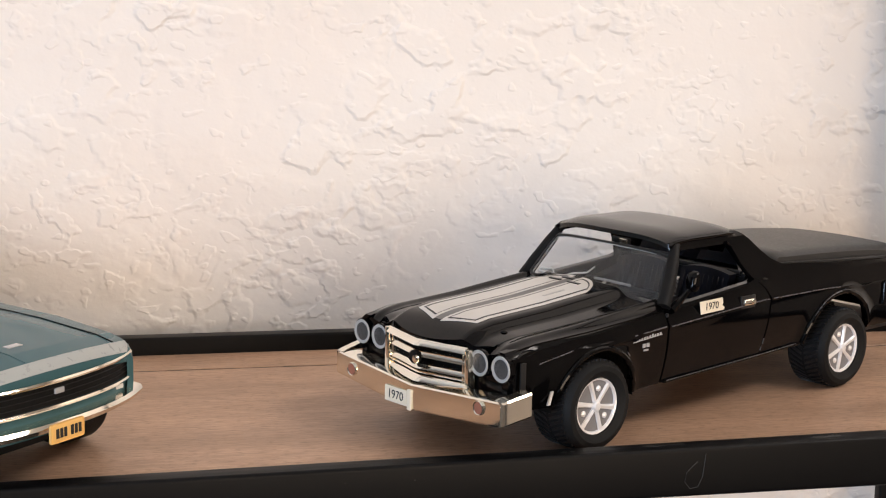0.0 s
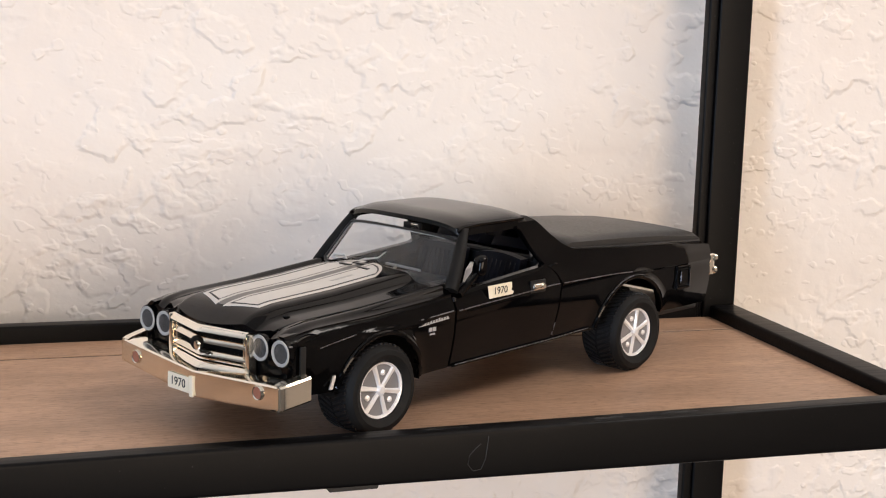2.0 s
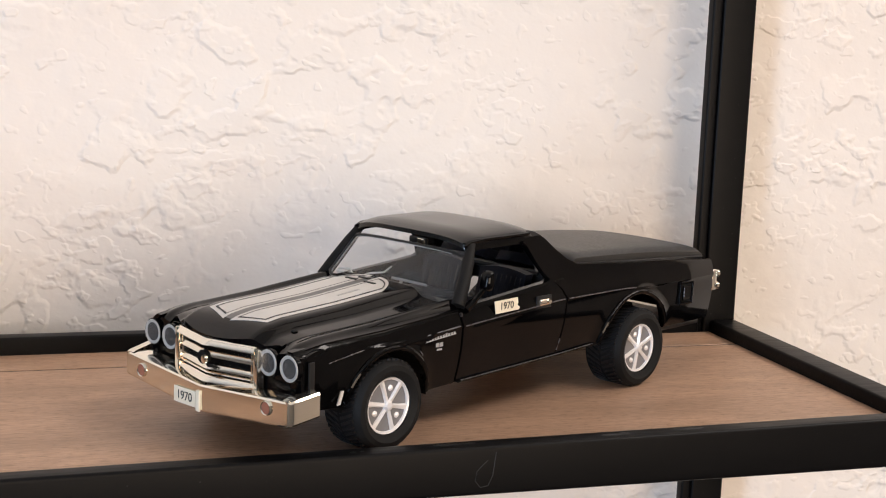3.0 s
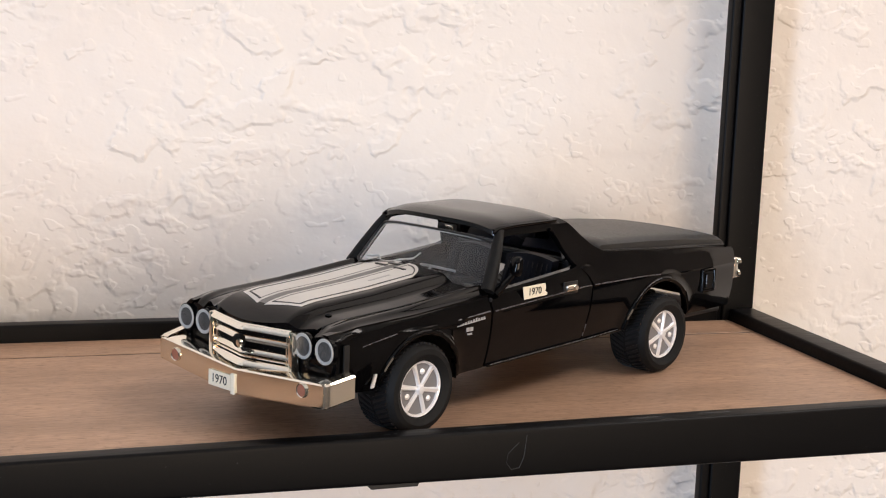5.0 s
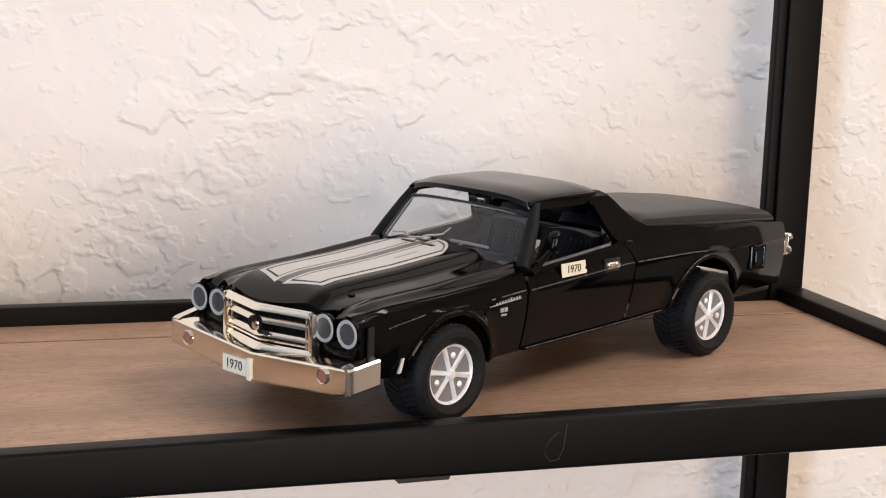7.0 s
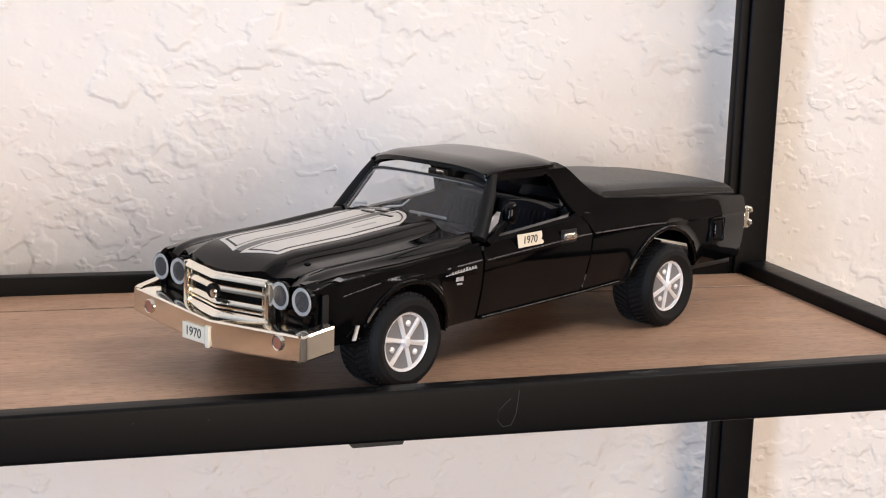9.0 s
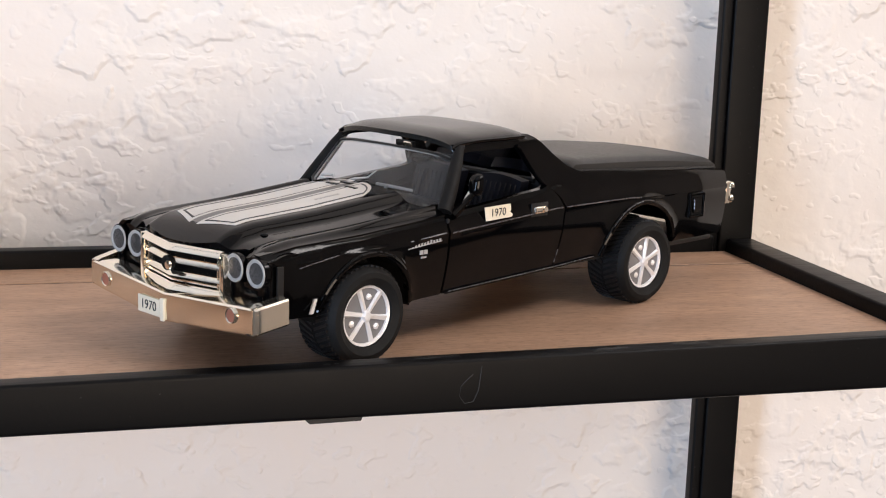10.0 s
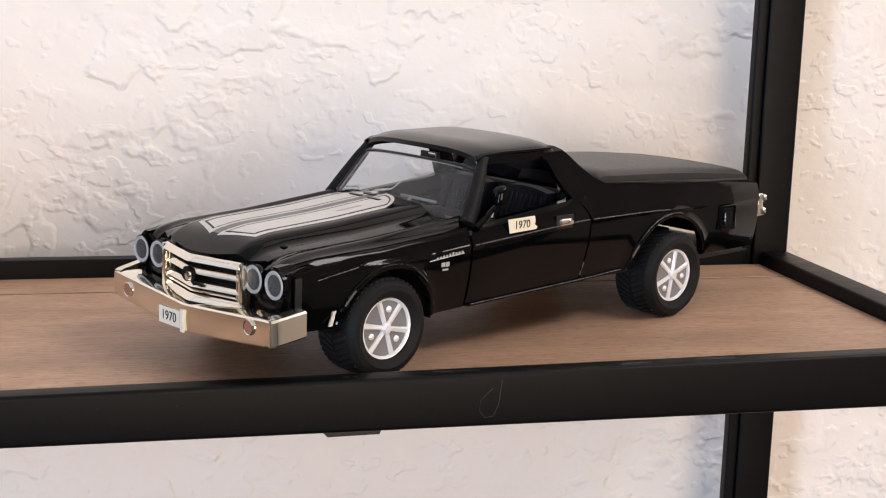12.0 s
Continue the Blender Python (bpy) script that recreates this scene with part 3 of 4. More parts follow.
for x in (2.04, 2.20):
    part("letter_bar", box(x, x + 0.13, yb, yb + 0.02, 2.70, 2.82, 0.0), SILVERINK, badge, smooth=0)
part("number_bar", box(2.10, 2.30, yb + 0.01, yb + 0.03, 2.59, 2.64, 0.0), SILVERINK, badge)
# upper arm of the flare reflection, modelled as a bright tube
part("flare_highlight", tube([(1.0, yb + 0.02, 3.05), (2.0, yb + 0.01, 3.12), (3.05, yb, 3.20)], 0.02, 6), GLINT, badge)


def nose(d):
    """Front edge of the hood over the distance d from the middle line."""
    return -3.05 - 0.62 * max(0.0, 1 - (d / 2.3) ** 2)


def hood_z(x, d):
    side = belt(x)
    crown = lerp_table([(-3.6, 0.12), (-2.8, 0.20), (0, 0.30), (3.2, 0.42)], x)
    t = min(1.0, max(0.0, (1.95 - abs(d)) / 0.45))
    dome = 0.23 * t * t * (3 - 2 * t)
    drop = 0.30 * max(0.0, (-2.75 - x) / 0.9) ** 2
    return side - 0.05 + crown * (1 - (d / 3.3) ** 2) + dome - drop


HOOD_W = 2.42
rows = []
for k in range(41):
    u = k / 40
    row = []
    for j in range(49):
        d = -HOOD_W + 2 * HOOD_W * j / 48
        x = nose(d) + (3.0 - 0.35 * (1 - (d / HOOD_W) ** 2) - nose(d)) * u
        row.append((x, YC + d, hood_z(x, d)))
    rows.append(row)
hood = part("hood", slab(rows, (0, 0, -0.16)), BLACK, truck, smooth=50)
for s in (-1, 1):
    rows = []
    for x in steps(-3.2, 3.15, 40):
        w = lerp_table(WIDE, x) - 0.19
        row = []
        for j in range(11):
            d = HOOD_W + 0.05 + (w - HOOD_W - 0.05) * j / 10
            ridge = lerp_table([(-3, 0.05), (-1, 0.10), (3, 0.20)], x) * math.exp(-((j / 10 - 0.50) / 0.26) ** 2)
            row.append((x, YC + s * d, hood_z(x, HOOD_W) * (1 - j / 10) + belt(x) * j / 10 + ridge - 0.25 * max(0, (-2.6 - x) / 0.9) ** 2))
        rows.append(row)
    part("fender_top", slab(rows, (0, 0, -0.2)), BLACK, truck, smooth=50)
    # bonnet stripe: white field, dark pinline, white border; pointed at the nose, rounded at the cowl
    def nose_end(d):
        return -2.66 - 0.46 * (1 - abs(d) / 1.3)

    def cowl_end(d):
        return 2.72 - 1.0 * (abs(d) / 1.3) ** 3

    def strip(a, b, lift, x_from, x_to, side=s):
        """A thin printed field on the hood between two distances from the middle line and two curved ends."""
        rows = []
        for u in steps(0, 1, 30):
            row = []
            for j in range(9):
                d = side * (a + (b - a) * j / 8)
                x = x_from(d) + (x_to(d) - x_from(d)) * u
                row.append((x, YC + d, hood_z(x, d) + lift))
            rows.append(row)
        return slab(rows, (0, 0, -0.012))

    stripe = part("stripe", strip(0.16, 1.30, 0.016, nose_end, cowl_end), WHITE, hood, "white printed bonnet stripe")
    part("pinline", strip(0.28, 0.31, 0.024, lambda d: nose_end(d) + 0.14, lambda d: cowl_end(d) - 0.14), GREYDECAL, stripe)
    part("pinline", strip(1.08, 1.14, 0.024, lambda d: nose_end(d) + 0.14, lambda d: cowl_end(d) - 0.14), INK, stripe)
    part("pinline", strip(0.28, 1.14, 0.024, lambda d: nose_end(d) + 0.14, lambda d: nose_end(d) + 0.20), INK, stripe)
    part("pinline", strip(0.28, 1.14, 0.024, lambda d: cowl_end(d) - 0.20, lambda d: cowl_end(d) - 0.14), INK, stripe)
part("centre_stripe", slab([[(x, YC + d, hood_z(x, d) + 0.012) for d in (-0.15, 0, 0.15)] for x in steps(-3.0, 2.55, 24)], (0, 0, -0.01)), GREYDECAL, hood, "dark grey printed centre stripe")
for x, d0, d1 in ((2.02, 0.18, 0.66), (2.02, -0.62, -0.14), (2.30, -0.10, 0.36)):
    part("cowl_slot", box(x, x + 0.13, YC + d0, YC + d1, hood_z(x, d0) + 0.01, hood_z(x, d0) + 0.05, 0.015), SATIN, hood, "small black slot printed at the cowl")
part("print_bar", slab([[(x, YC + d, hood_z(x, d) + 0.028) for d in (-0.74, -0.66)] for x in steps(0.5, 1.35, 6)], (0, 0, -0.008)), RING, hood, "faint grey printed line")
part("hood_pin", lathe([(0.10, 0), (0.10, 0.02), (0.07, 0.045), (0.03, 0.03)], (-2.2, YC - 1.93, hood_z(-2.2, -1.93)), "z", 16), DARK, hood)
for side in (-1, 1):
    part("shut_line", tube([(x, YC + side * (HOOD_W + 0.025), hood_z(x, HOOD_W) - 0.02) for x in steps(-2.9, 2.9, 20)], 0.035, 6), DARK, hood)

# cowl
part("cowl", slab([[(x, YC + d, hood_z(3.0, d) - 0.30 + (x - 2.6) * 0.02) for d in steps(-3.0, 3.0, 16)] for x in steps(2.55, 3.6, 4)], (0, 0, -0.2)), SATIN, truck)
# ---- cabin ----
def cab_w(z):
    return lerp_table([(3.6, 3.06), (4.1, 2.96), (5.4, 2.42), (5.9, 2.2)], z)


ROOF_X0, ROOF_X1 = 4.15, 7.35
rows = []
for k in range(25):
    u = k / 24
    x = ROOF_X0 + (ROOF_X1 - ROOF_X0) * u
    row = []
    for j in range(33):
        v = -1 + 2 * j / 32
        bow = -0.28 * (1 - v * v) if u < 0.001 else -0.28 * (1 - v * v) * (1 - u)
        d = 2.44 * math.copysign(1 - (1 - abs(v)) ** 1.35, v)
        fall = 0.16 * max(0.0, (0.25 - u) / 0.25) ** 2 + 0.13 * max(0.0, (u - 0.75) / 0.25) ** 2
        row.append((x + bow, YC + d, 5.50 + 0.30 * (1 - abs(v) ** 3.2) - fall))
    rows.append(row)
roof = part("roof", slab(rows, (0, 0, -0.14)), ROOFM, truck, "black satin roof panel", smooth=60)

for s in (-1, 1):
    # windscreen pillar
    part("pillar", tube([(3.22, YC + s * 3.02, 3.72), (3.62, YC + s * 2.84, 4.3), (4.02, YC + s * 2.62, 4.9), (4.32, YC + s * 2.44, 5.36), (4.6, YC + s * 2.34, 5.42)], [0.22, 0.21, 0.19, 0.14, 0.07], 12), DARK, truck)
    # frame over the door glass
    band = [[(x, YC + s * d, z - 0.10 * max(0.0, (4.7 - x) / 0.6) ** 2) for d, z in ((2.38, 5.56), (2.47, 5.47), (2.52, 5.36), (2.55, 5.25))] for x in steps(4.12, 6.75, 20)]
    part("window_frame", slab(band, (0, -s * 0.16, 0)), BLACK, truck, smooth=50)
    part("drip_rail", tube([(4.05, YC + s * 2.44, 5.36), (4.3, YC + s * 2.46, 5.46), (5.0, YC + s * 2.47, 5.52), (6.2, YC + s * 2.47, 5.52), (7.0, YC + s * 2.45, 5.52)], 0.045, 8), BLACK, truck)
    part("window_trim", tube([(6.55, YC + s * 2.58, 5.30), (6.74, YC + s * 2.58, 5.20), (7.08, YC + s * 2.72, 4.66), (7.42, YC + s * 2.92, 4.14)], 0.05, 8), BLACK, truck)
    # glint at the foot of the door gap, modelled as a bright tube
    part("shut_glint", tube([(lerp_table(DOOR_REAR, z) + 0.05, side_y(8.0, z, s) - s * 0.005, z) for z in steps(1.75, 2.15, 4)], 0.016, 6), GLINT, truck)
    part("bed_rail", slab([[(x, YC + s * d, belt(x) + 0.02 - (0.05 if d < 2.6 else 0)) for d in steps(lerp_table(WIDE, x) - lerp_table(LEAN, belt(x)) - 0.03, 2.2, 5)] for x in steps(9.1, 16.68, 20)], (0, 0, -0.15)), BLACK, truck)

# glazing
glass_rows = []
for u in steps(0, 0.86, 8):
    x, z, w = 3.10 + 1.20 * u, 3.72 + 1.70 * u, 2.90 - 0.50 * u
    glass_rows.append([(x - 0.35 * (1 - v * v), YC + w * v, z + 0.10 * (1 - v * v)) for v in steps(-1, 1, 16)])
windscreen = part("windscreen", sheet(glass_rows), GLASS, truck, "clear moulded plastic windscreen", smooth=80)
def on_screen(u, v):
    x, z, w = 3.10 + 1.20 * u, 3.72 + 1.70 * u, 2.90 - 0.50 * u
    return (x - 0.35 * (1 - v * v) + 0.02, YC + w * v, z + 0.10 * (1 - v * v))


rim_path = [on_screen(0.83 - 0.06 * abs(v) ** 8, v) for v in steps(-0.95, 0.93, 16)] + [on_screen(u, 0.95) for u in steps(0.70, 0.14, 6)] + [on_screen(0.08, v) for v in steps(0.88, 0.3, 6)]
part("moulded_edge", tube(rim_path, 0.07, 8, flat=0.6), SATIN, windscreen, "dark edge of the moulded plastic")
# opaque pale tube imitates light caught in the clear rim
part("moulded_lip", tube([(x - 0.03, YC + (y - YC) * 0.965, z - 0.03) for x, y, z in rim_path[1:]], 0.026, 6), GREYPLASTIC, windscreen, "pale lit edge of the moulded plastic")
part("moulded_fold", tube([on_screen(0.10, 0.40), on_screen(0.22, 0.22), on_screen(0.28, 0.02), on_screen(0.40, -0.05)], [0.03, 0.04, 0.025, 0.02], 6), GREYPLASTIC, windscreen)
part("wiper_mount", tube([on_screen(0.20, 0.80), on_screen(0.22, 0.60), on_screen(0.17, 0.52), on_screen(0.13, 0.62), on_screen(0.15, 0.80), on_screen(0.20, 0.80)], 0.045, 6), GREYPLASTIC, windscreen)
part("rear_window", sheet([[(7.75 - 0.6 * u, YC + w, 4.15 + 1.2 * u) for w in (-2.2, 0, 2.2)] for u in (0, 1)]), GLASS, truck, "clear plastic rear window")
part("rear_frame", tube([(7.75, YC - 2.3, 4.12), (7.75, YC + 2.3, 4.12)], 0.1, 8), SATIN, truck)

# interior
part("dashboard", box(3.6, 4.2, YC - 2.7, YC + 2.7, 3.1, 3.62, 0.12, 3), SATIN, truck)
part("floor_pan", box(-2.9, 16.4, YC - 2.75, YC + 2.75, 1.45, 1.75, 0.08), SATIN, truck)
for s in (-1, 1):
    seat = part("seat", box(5.3, 6.9, YC + s * 1.35 - 1.05, YC + s * 1.35 + 1.05, 1.7, 3.2, 0.2, 3), SEAT, truck, "dark navy moulded seat")
    part("backrest", slab([[(6.8 + 0.40 * u, YC + s * 1.28 + 0.98 * v, 2.9 + 1.35 * u - 0.12 * v * v) for v in steps(-1, 1, 8)] for u in steps(0, 1, 6)], (0.35, 0, 0)), SEAT, seat)
    for v in steps(-0.8, 0.8, 8):
        part("rib", tube([(6.86, YC + s * 1.28 + v, 3.1), (7.12, YC + s * 1.28 + v, 4.02)], 0.03, 6), SEAT, seat)
steering = part("steering_wheel", tube([(3.56, 3.62, 4.06), (3.50, 3.56, 4.08), (3.48, 2.86, 4.09), (3.50, 2.16, 4.08), (3.56, 2.10, 4.06)], 0.042, 8), GREYPLASTIC, truck, "pale plastic steering wheel")
part("column", tube([(3.42, 3.05, 4.07), (3.05, 2.95, 3.86)], 0.045, 8), GREYPLASTIC, steering)
cabin_mirror = part("interior_mirror", box(4.30, 4.42, YC - 0.55, YC + 0.20, 5.10, 5.34, 0.04), SATIN, truck)
part("mirror_face", box(4.27, 4.30, YC - 0.50, YC - 0.18, 5.12, 5.32, 0.01), CHROME, cabin_mirror)

# ---- bed and tonneau cover ----
rows = []
for x in [9.12, 9.17, 9.3] + steps(9.8, 16.2, 15) + [16.45, 16.58, 16.62]:
    row = []
    e = min(1.0, (x - 9.10) / 0.22, (16.66 - x) / 0.3)
    for j in range(25):
        v = -1 + j / 12
        shoulder = 1 - abs(v) ** 16
        row.append((x, YC + 2.58 * v, lerp_table([(9.1, 4.60), (12, 4.48), (14, 4.36), (16.6, 4.12)], x) + 0.06 + 0.08 * (1 - v * v) - 0.14 * (1 - max(0.0, e)) ** 2 - 0.12 * (1 - shoulder)))
    rows.append(row)
cover = part("tonneau_cover", slab(rows, (0, 0, -0.36)), COVERM, truck, "matt black bed cover with a raised lip", smooth=50)
part("cover_lip", tube([(9.2, YC - 2.62, 4.34), (11.8, YC - 2.66, 4.17), (14.7, YC - 2.66, 4.02), (16.5, YC - 2.64, 3.90)], 0.05, 6), SATIN, cover)
part("cover_lip", tube([(9.2, YC + 2.62, 4.34), (11.8, YC + 2.66, 4.17), (14.7, YC + 2.66, 4.02), (16.5, YC + 2.64, 3.90)], 0.05, 6), SATIN, cover)
part("bed_front", box(7.75, 9.5, YC - 2.45, YC + 2.45, 3.6, 4.14, 0.08), SATIN, truck)
part("tailgate", slab([[(16.62 + 0.12 * (1 - v * v), YC + 2.95 * v, z) for v in steps(-1, 1, 10)] for z in steps(1.9, 3.72, 6)], (-0.2, 0, 0)), BLACK, truck)
part("rear_bumper", box(15.6, 16.80, YC - 2.6, YC + 2.6, 1.98, 2.36, 0.12, 3), DARK, truck)
for s in (-1, 1):
    lamp = part("tail_lamp", box(16.62, 16.96, YC + s * 2.86 - 0.22, YC + s * 2.86 + 0.22, 2.66, 3.46, 0.1, 3), CHROME, truck, "chrome tail lamp bezel with red lens")
    part("lens", box(16.93, 17.02, YC + s * 2.86 - 0.15, YC + s * 2.86 + 0.15, 2.78, 3.34, 0.04), RED, lamp)
    for z in (2.84, 3.28):
        part("bezel_knob", lathe([(0.13, -0.06), (0.15, 0.04), (0.08, 0.10)], (16.96, YC + s * 3.02, z), "x", 14), CHROME, lamp)

# ---- front: grille, lamps, bumper ----
def nose_x(d, out=0.0):
    return -3.30 - 0.42 * max(0.0, 1 - abs(d) / 1.8) - out


grille = part("grille", prism([(-3.1, YC - 1.75, 1.85), (-3.1, YC + 1.75, 1.85), (-3.1, YC + 1.75, 3.12), (-3.1, YC - 1.75, 3.12)], (0.25, 0, 0)), DARK, truck, "dark recessed grille in a chrome frame", smooth=0)


def grille_bar(name, z, h, thick, out, a=-1.74, b=1.74):
    rows = [[(nose_x(d, out), YC + d, z - h), (nose_x(d, out + thick), YC + d, z - h * 0.75), (nose_x(d, out + thick * 0.35), YC + d, z + h * 0.7), (nose_x(d, out), YC + d, z + h)] for d in steps(a, b, 16)]
    return part(name, slab(rows, (0.25, 0, 0)), CHROME, grille, "chrome grille bar", smooth=30)


grille_bar("frame_bar", 3.07, 0.10, 0.12, 0.06)
grille_bar("frame_bar", 2.02, 0.10, 0.12, 0.04)
grille_bar("bar", 2.72, 0.085, 0.08, 0.0)
grille_bar("bar", 2.36, 0.075, 0.08, 0.0)
grille_bar("bar", 2.20, 0.025, 0.04, 0.0)
for s in (-1, 1):
    part("frame_post", box(-3.46, -3.2, YC + s * 1.78 - 0.09, YC + s * 1.78 + 0.09, 1.9, 3.14, 0.04), CHROME, grille)
    part("frame_post", box(-3.40, -3.2, YC + s * 1.56 - 0.035, YC + s * 1.56 + 0.035, 1.95, 3.08, 0.02), CHROME, grille)
    # twin lamp housing with a rounded brow
    rows = []
    for j in range(13):
        a = math.pi * 0.5 * j / 12
        rows.append([(-3.28 + 0.9 * (1 - math.cos(a)) , YC + s * d, 2.55 + 0.72 * math.sin(a) ** 0.8 + 0.05 * math.sin(math.pi * (d - 1.9) / 1.45)) for d in steps(1.86, 3.34, 12)])
    part("lamp_brow", slab(rows, (0.2, 0, -0.05)), BLACK, truck, smooth=60)
    part("lamp_panel", box(-3.16, -2.9, YC + s * 2.6 - 0.74, YC + s * 2.6 + 0.74, 1.95, 3.14, 0.05), BLACK, truck)
    part("valance", box(-3.05, -2.6, YC + s * 2.5 - 0.9, YC + s * 2.5 + 0.9, 1.5, 2.1, 0.06), SATIN, truck)
    for d in (2.13, 3.02) if s < 0 else (2.32, 3.18):
        c = (-3.23, YC + s * d, 2.76 - 0.05 * s)
        lamp = part("headlight", lathe([(0.30, -0.03), (0.385, -0.065), (0.40, -0.05), (0.40, 0.08)], c, "x", 32), BLACK, truck, "round headlight with pale silver ring")
        part("ring", lathe([(0.335, -0.05), (0.338, -0.085), (0.346, -0.10), (0.358, -0.095), (0.368, -0.066)], c, "x", 32), RING, lamp)
        part("lens", lathe([(0.34, -0.05), (0.26, -0.07), (0.15, -0.085), (0.05, -0.09)], c, "x", 28), LENS, lamp, "clear ribbed lens")
    part("corner_trim", box(-2.95, -2.75, YC + s * 3.42 - 0.03, YC + s * 3.42 + 0.03, 2.2, 3.0, 0.02), SATIN, truck)
    part("side_marker", prism([(-1.78, YC + s * 3.26, 1.60), (-1.66, YC + s * 3.26, 1.60), (-1.54, YC + s * 3.26, 1.98), (-1.64, YC + s * 3.26, 1.98)], (0, s * 0.05, 0)), RIM, truck, smooth=0)
badge_disc = part("grille_badge", lathe([(0.20, 0.12), (0.20, -0.02), (0.15, -0.07), (0.05, -0.08)], (-3.86, YC + 0.02, 2.64), "x", 20), DARK, grille, "round dark badge on the grille")
part("badge_face", lathe([(0.13, 0.0), (0.12, -0.05), (0.04, -0.06)], (-3.92, YC - 0.16, 2.62), "x", 14), CHROME, badge_disc)
part("hood_ornament", box(-3.22, -3.1, YC - 1.62, YC - 1.5, 3.16, 3.24, 0.03), CHROME, hood)


def bumper_section(d):
    """Outline of the bumper's face at the distance d from the middle line."""
    f = min(1.0, abs(d) / 3.65)
    return -3.97 + 0.10 * f, 1.86 + 0.25 * f, 1.09 + 0.33 * f


rows = []
for d in steps(-3.65, 3.65, 40):
    x, top, low = bumper_section(d)
    back = 0.45 + 0.14 * math.exp(-((abs(d) - 2.6) / 0.6) ** 2)
    rows.append([(x + back, YC + d, top + 0.05), (x + 0.14, YC + d, top + 0.025), (x + 0.03, YC + d, top), (x, YC + d, top - 0.05), (x - 0.015, YC + d, (top + low) / 2), (x, YC + d, low + 0.05), (x + 0.03, YC + d, low), (x + 0.3, YC + d, low + 0.02)])
bumper = part("front_bumper", slab(rows, (0.06, 0, 0)), CHROME, truck, "chrome front bumper", smooth=25)
for s in (-1, 1):
    x, top, low = bumper_section(3.65)
    rows = []
    for u, out, k in [(0.0, 0.0, 0), (0.02, 0.05, 0), (0.08, 0.085, 0)] + [(v, 0.09 + 0.13 * v, v) for v in steps(0.15, 1.0, 8)]:
        y = YC + s * (3.65 + out)
        xx, t, l = x + 0.95 * u, top + 0.17 * k, low + 0.17 * k
        rows.append([(xx, y - s * 0.30, t + 0.02), (xx, y - s * 0.04, t), (xx, y, t - 0.05), (xx, y, (t + l) / 2), (xx, y, l + 0.05), (xx, y - s * 0.04, l)])
    part("bumper_end", slab(rows, (0, -s * 0.05, 0)), CHROME, bumper, smooth=30)
    xf, zf = bumper_section(2.84)[0], 1.75 - 0.05 * s
    fog = part("bumper_lamp", lathe([(0.20, 0.05), (0.205, -0.035), (0.19, -0.05), (0.17, -0.03)], (xf - 0.02, YC + s * 2.84, zf), "x", 24), CHROME, bumper, "round amber bumper lamp")
    part("lens", lathe([(0.165, -0.035), (0.10, -0.05), (0.03, -0.055)], (xf - 0.02, YC + s * 2.84, zf), "x", 20), AMBER, fog)
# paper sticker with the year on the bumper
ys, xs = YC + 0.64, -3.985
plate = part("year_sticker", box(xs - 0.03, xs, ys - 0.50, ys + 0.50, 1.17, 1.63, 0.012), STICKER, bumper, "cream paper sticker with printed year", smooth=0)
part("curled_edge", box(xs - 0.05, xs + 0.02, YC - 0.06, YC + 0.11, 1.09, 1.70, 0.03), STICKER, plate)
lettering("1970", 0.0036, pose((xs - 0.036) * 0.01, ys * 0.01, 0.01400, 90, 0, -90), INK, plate)


